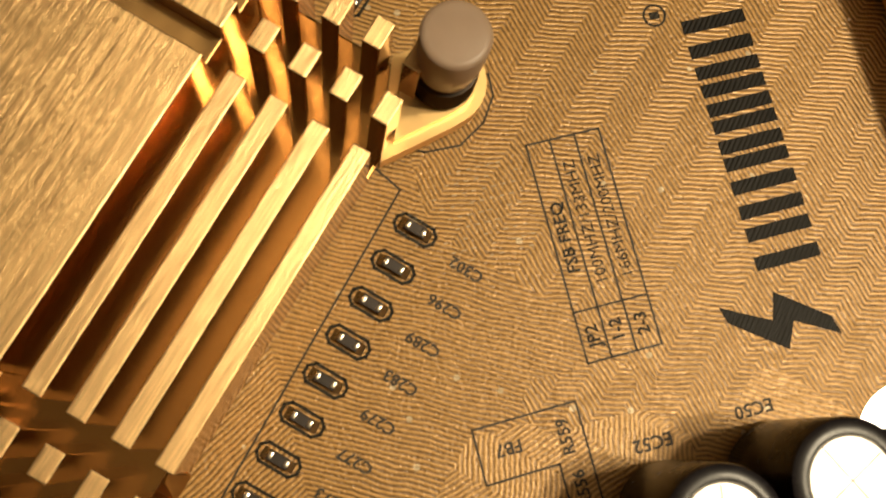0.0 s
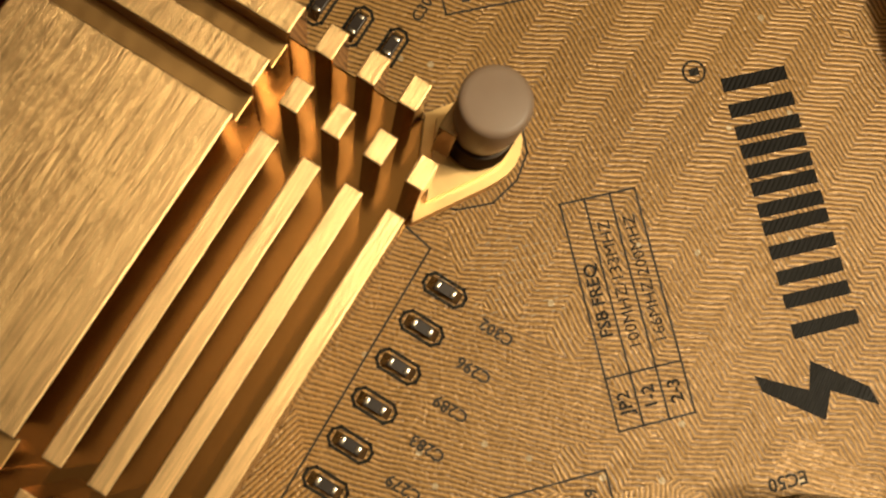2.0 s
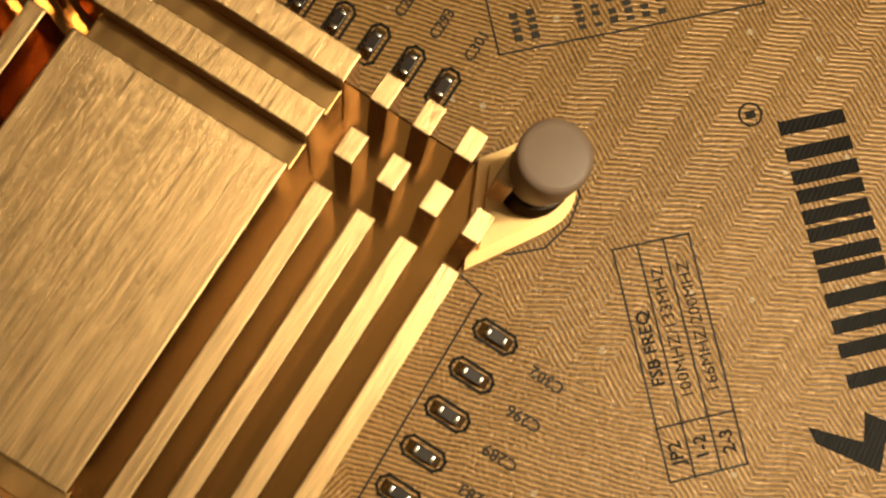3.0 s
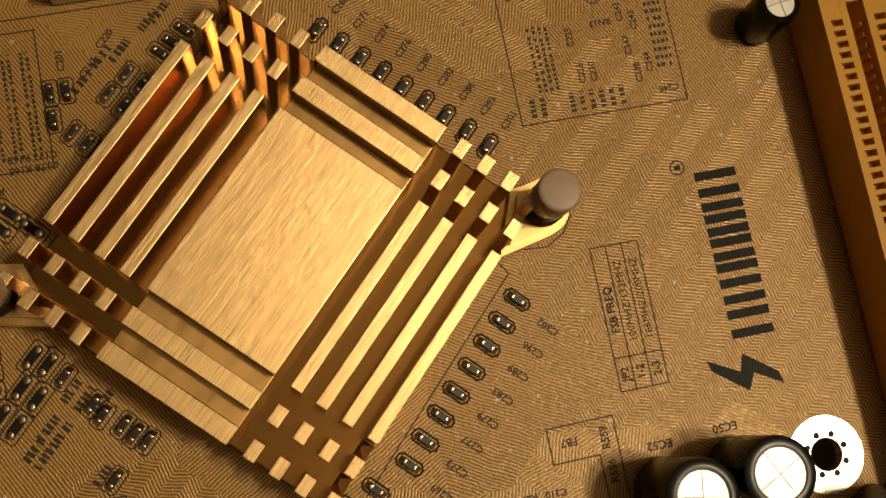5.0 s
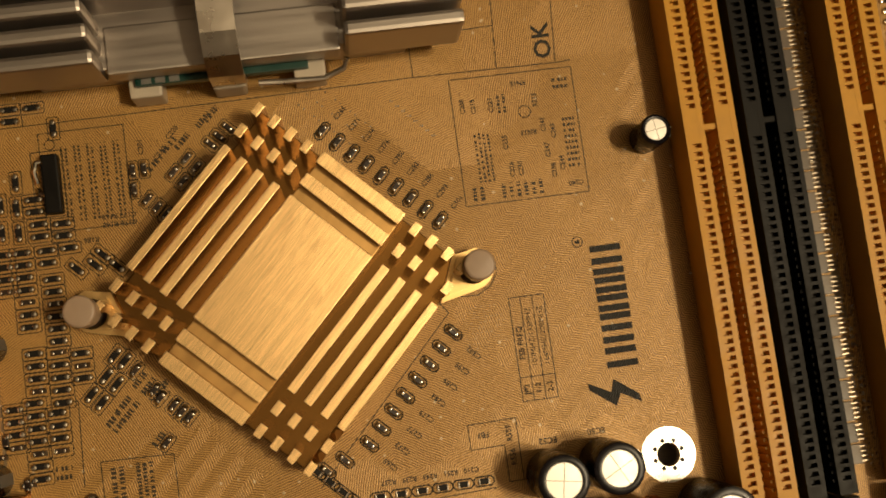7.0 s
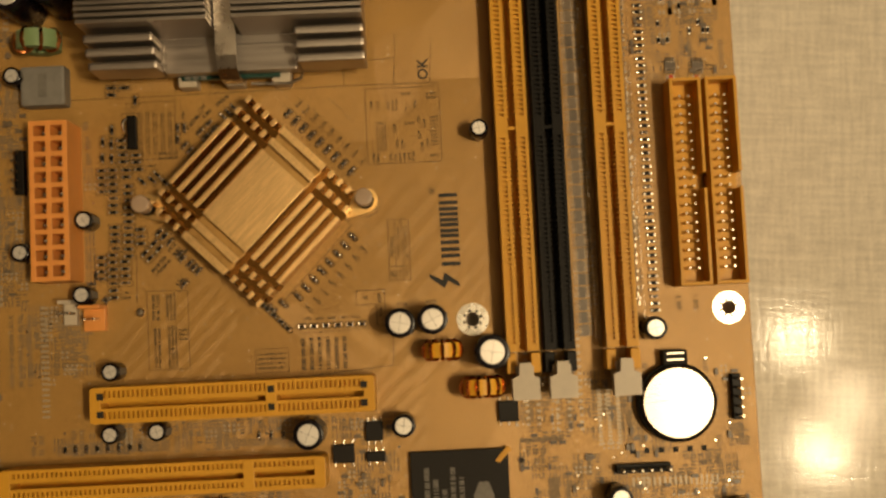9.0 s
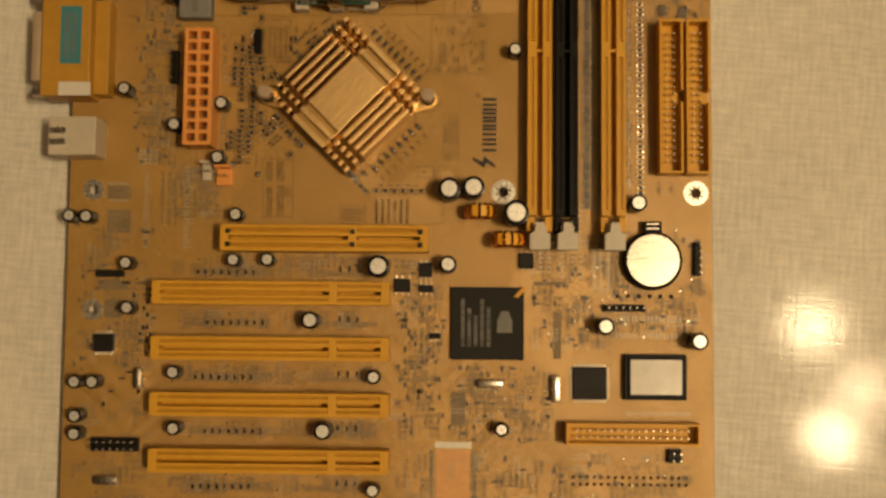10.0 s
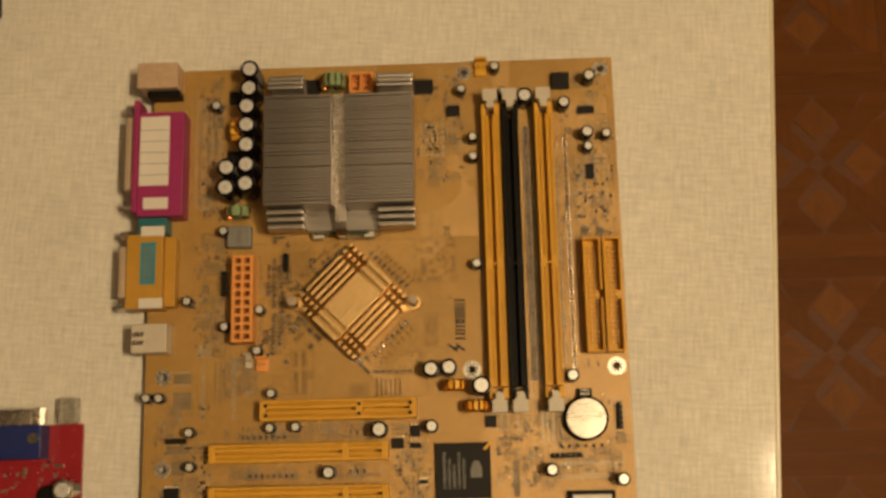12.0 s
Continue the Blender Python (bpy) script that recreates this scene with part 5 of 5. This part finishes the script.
com = thing("game_port", 0, 0, 0, 0, "yellow game port with a blue label and metal shell", "port")
part("body", box(B(), -7.8, 174.6, 0, 10.6, 212.6, 13.0, 0.5), OLIVE, com)
part("foot", box(B(), 10.6, 176.0, 0, 16.2, 212.0, 8.5, 0.4), OLIVE, com)
part("label", box(B(), -0.6, 186.6, 12.9, 7.2, 208.4, 13.2, 0.05), BLUE_LABEL, com, "blue paper label")
bars(0.6, 188.5, 5.8, 206.5, 2, True, GREY_INK, com, 13.24, 93, 0.6)
part("shell", box(B(), -12.6, 180.6, 2, -7.8, 207.4, 10.5, 1.2), SHELL, com, "tinned metal shell", smooth=True)
for y in (175.8, 212.8):
    part("bracket", box(B(), -0.6, y - 1.4, 12.8, 11.4, y + 3.8, 14.0, 0.3), PAPER, com, "bent steel bracket")
    part("screw_post", cyl(B(), -12.6, y + 1.0, 7, 5.0, 2.2, 6, axis="x"), STEEL, com, "hexagonal screw post")
lan = thing("network_port", 0, 0, 0, 0, "pale metal network and universal port box", "port")
part("shell", box(B(), -4.0, 152.4, 0, 13.6, 166.8, 13.0, 0.5), IVORY, lan)
for y in (156.2, 160.4):
    part("spring_tab", box(B(), -3.4, y, 12.95, 2.6, y + 2.2, 13.25, 0.1), STEEL, lan, "pressed spring tab")

# ---- red card on the table ----
card = thing("graphics_card", -31.4, 119.2, TABLE_Z + 5, 0.6, "red circuit card lying on the table, partly in view", "circuit card")
part("laminate", box(B(), -120, -200, -1.6, 0, 0, 0, 0.25), RED_PCB, card)
part("edge_foot", box(B(), -110, -190, -5, -100, -180, -1.5, 0.3), BLACK, card)
part("edge_foot", box(B(), -14, -190, -5, -8, -184, -1.5, 0.3), BLACK, card)
part("edge_foot", box(B(), -14, -12, -5, -8, -6, -1.5, 0.3), SOLDER, card)
bm = B()
r8 = random.Random(8)
for _ in range(260):
    x, y = r8.uniform(-90, -10), r8.uniform(-180, -18)
    w, d = r8.choice(((3, 0.5), (0.5, 3), (2, 1.2), (1.2, 2)))
    prism(bm, [(x, y), (x + w, y), (x + w, y + d), (x, y + d)], 0, r8.uniform(0.01, 0.05))
tagged(part("print_block", bm, GREY_INK, card), kind="stuff")
vga = thing("video_port", -31.4, 119.2, TABLE_Z + 5, 0.6, "blue plastic video port with a metal shell on the red card", "port")
part("body", box(B(), -62, -17, 0, -17, -0.5, 12, 0.5), BLUE, vga)
part("shell", box(B(), -58, -0.5, 2, -22, 7.6, 11, 1.0), STEEL, vga, "tinned metal shell", smooth=True)
for x in (-47.5, -20.5):
    part("screw", cyl(B(), x, -7.0, 11.5, 13.6, 2.6, 20), STEEL, vga, "bright screw head", smooth=True)
    part("screw_post", cyl(B(), x + 1.5, 0, 6.5, 8.0, 2.4, 6, axis="y"), STEEL, vga, "hexagonal screw post")
tape = thing("clear_tab", -31.4, 119.2, TABLE_Z + 5, 0.6, "scuffed clear plastic tab sticking out from the card", "plastic tab")
part("tab", box(B(), -12, 0.2, -2.5, -2.5, 13, 4.5, 0.8), mat("clear_plastic", (0.7, 0.66, 0.58), 0.25, transmit=0.8), tape)
CAN_G = capacitor(5.1, 13.0, "silver can capacitor with a green band on the red card", "card capacitors")
for o in CAN_G.children:
    if o.name.startswith("sleeve"):
        o.data = o.data.copy()
        o.data.materials[0] = STEEL
RZ = TABLE_Z + 5
for x, y, k in ((-36.0, 86.6, CAN_G), (-37.0, 74.8, CAN_G), (-36.5, 62.6, CAN_G), (-48.7, 62.6, C_B), (-48.7, 50.4, C_B), (-58.2, 47.5, C_B), (-66.0, 44.0, C_B)):
    copy_thing(k, at(x, y, RZ, 15))
ROUND = thing("round_coil", 400, 0, -700, 0, "low round black coil on the red card", "coil", "card coils")
part("body", lathe(B(), [(0, 0), (4.6, 0), (5.0, 1), (5.0, 5.5), (4.2, 6.2), (0, 6.3)], 32), BLACK, ROUND, smooth=True)
for x, y in ((-46.2, 84.0), (-45.4, 72.2)):
    copy_thing(ROUND, at(x, y, RZ))
for x0, y0 in ((-52.0, 27.2), (-51.2, 4.7), (-50.4, -17.5)):
    t = package("memory_chip", x0, y0, x0 + 11, y0 + 11, 1.4, "square black memory chip on the red card", 10)
    t.matrix_basis = at(x0 + 5.5, y0 + 5.5, RZ)
plug = thing("fan_connector", -39.8, 45.0, RZ, 0, "white plastic plug header on the red card", "connector", "fan connectors")
bm = B()
box(bm, -5, -5.2, 0, 5, 5.2, 2.5, 0.3)
for a in ((-5, -5.2, -3.6, 5.2), (3.6, -5.2, 5, 5.2), (-3.6, 3.8, 3.6, 5.2)):
    box(bm, *a[:2], 2.5, *a[2:], 7, 0.2)
part("housing", bm, IVORY, plug)
r9 = random.Random(9)
for _ in range(120):
    copy_thing(r9.choice((RES_C, NET_C)), at(r9.uniform(-92, -40), r9.uniform(-60, 101), RZ, r9.choice((0, 90))))
cord = thing("cable", -92, 352, TABLE_Z, 0, "dark blue cable lying on the table", "cable")
part("cord", tube(B(), [(-40, 60, 4), (-12, 34, 4), (0, 6, 4), (1, -8, 4), (-6, -24, 4), (-26, -42, 4), (-60, -60, 4)], 4, 12), RUBBER, cord, smooth=True)

for master in (CAP_C, RES_C, NET_C, C_S, C_M, C_B, C_D, C_T, CAN_G, ROUND):
    for o in list(master.children_recursive):
        bpy.data.objects.remove(o)
    bpy.data.objects.remove(master)

# ---- inlaid parquet panels: border strips, crossed bands, pale diamonds ----
PANEL, EDGE, BAND = 230.0, 26.0, 15.0


def flat_piece(name, pts, material, low=0.0):
    return mesh_of(name, prism(B(), pts, FLOOR_Z - 1.2, FLOOR_Z - low), material)


H = PANEL / 2
I = H - EDGE
pieces = []
for turn in range(4):
    a = 90 * turn
    pieces.append((flat_piece("border_strip", [(-H + 0.6, -H + 0.6), (H - EDGE - 0.6, -H + 0.6), (H - EDGE - 0.6, -I - 0.6), (-H + 0.6, -I - 0.6)], WOOD), a))
    pieces.append((flat_piece("diagonal_band", [(BAND * 0.71 + 1, 0.6), (I - 0.6, I - BAND * 1.41 - 0.6), (I - 0.6, I - 0.6), (I - BAND * 1.41 - 0.6, I - 0.6), (0.6, BAND * 0.71 + 1)], WOOD, 0.3), a))
    c = -I * 0.62
    pieces.append((flat_piece("diamond", [(0, c - 25), (25, c), (0, c + 25), (-25, c)], PALE_WOOD), a))
    for f in (-1, 1):
        pts = [(f * 3, -I + 0.8), (f * (I - BAND * 1.9), -I + 0.8), (f * 31, -37), (f * 27.5, c), (f * 3, c - 26.5)]
        pieces.append((flat_piece("corner_fillet", pts if f > 0 else pts[::-1], WOOD, 0.6), a))
for i in range(0, 5):
    for j in range(-3, 6):
        for me, a in pieces:
            o = new(me.name.split(".")[0], me)
            o.parent = floor
            o.matrix_basis = at(360 + PANEL * i, PANEL * j, 0, a)
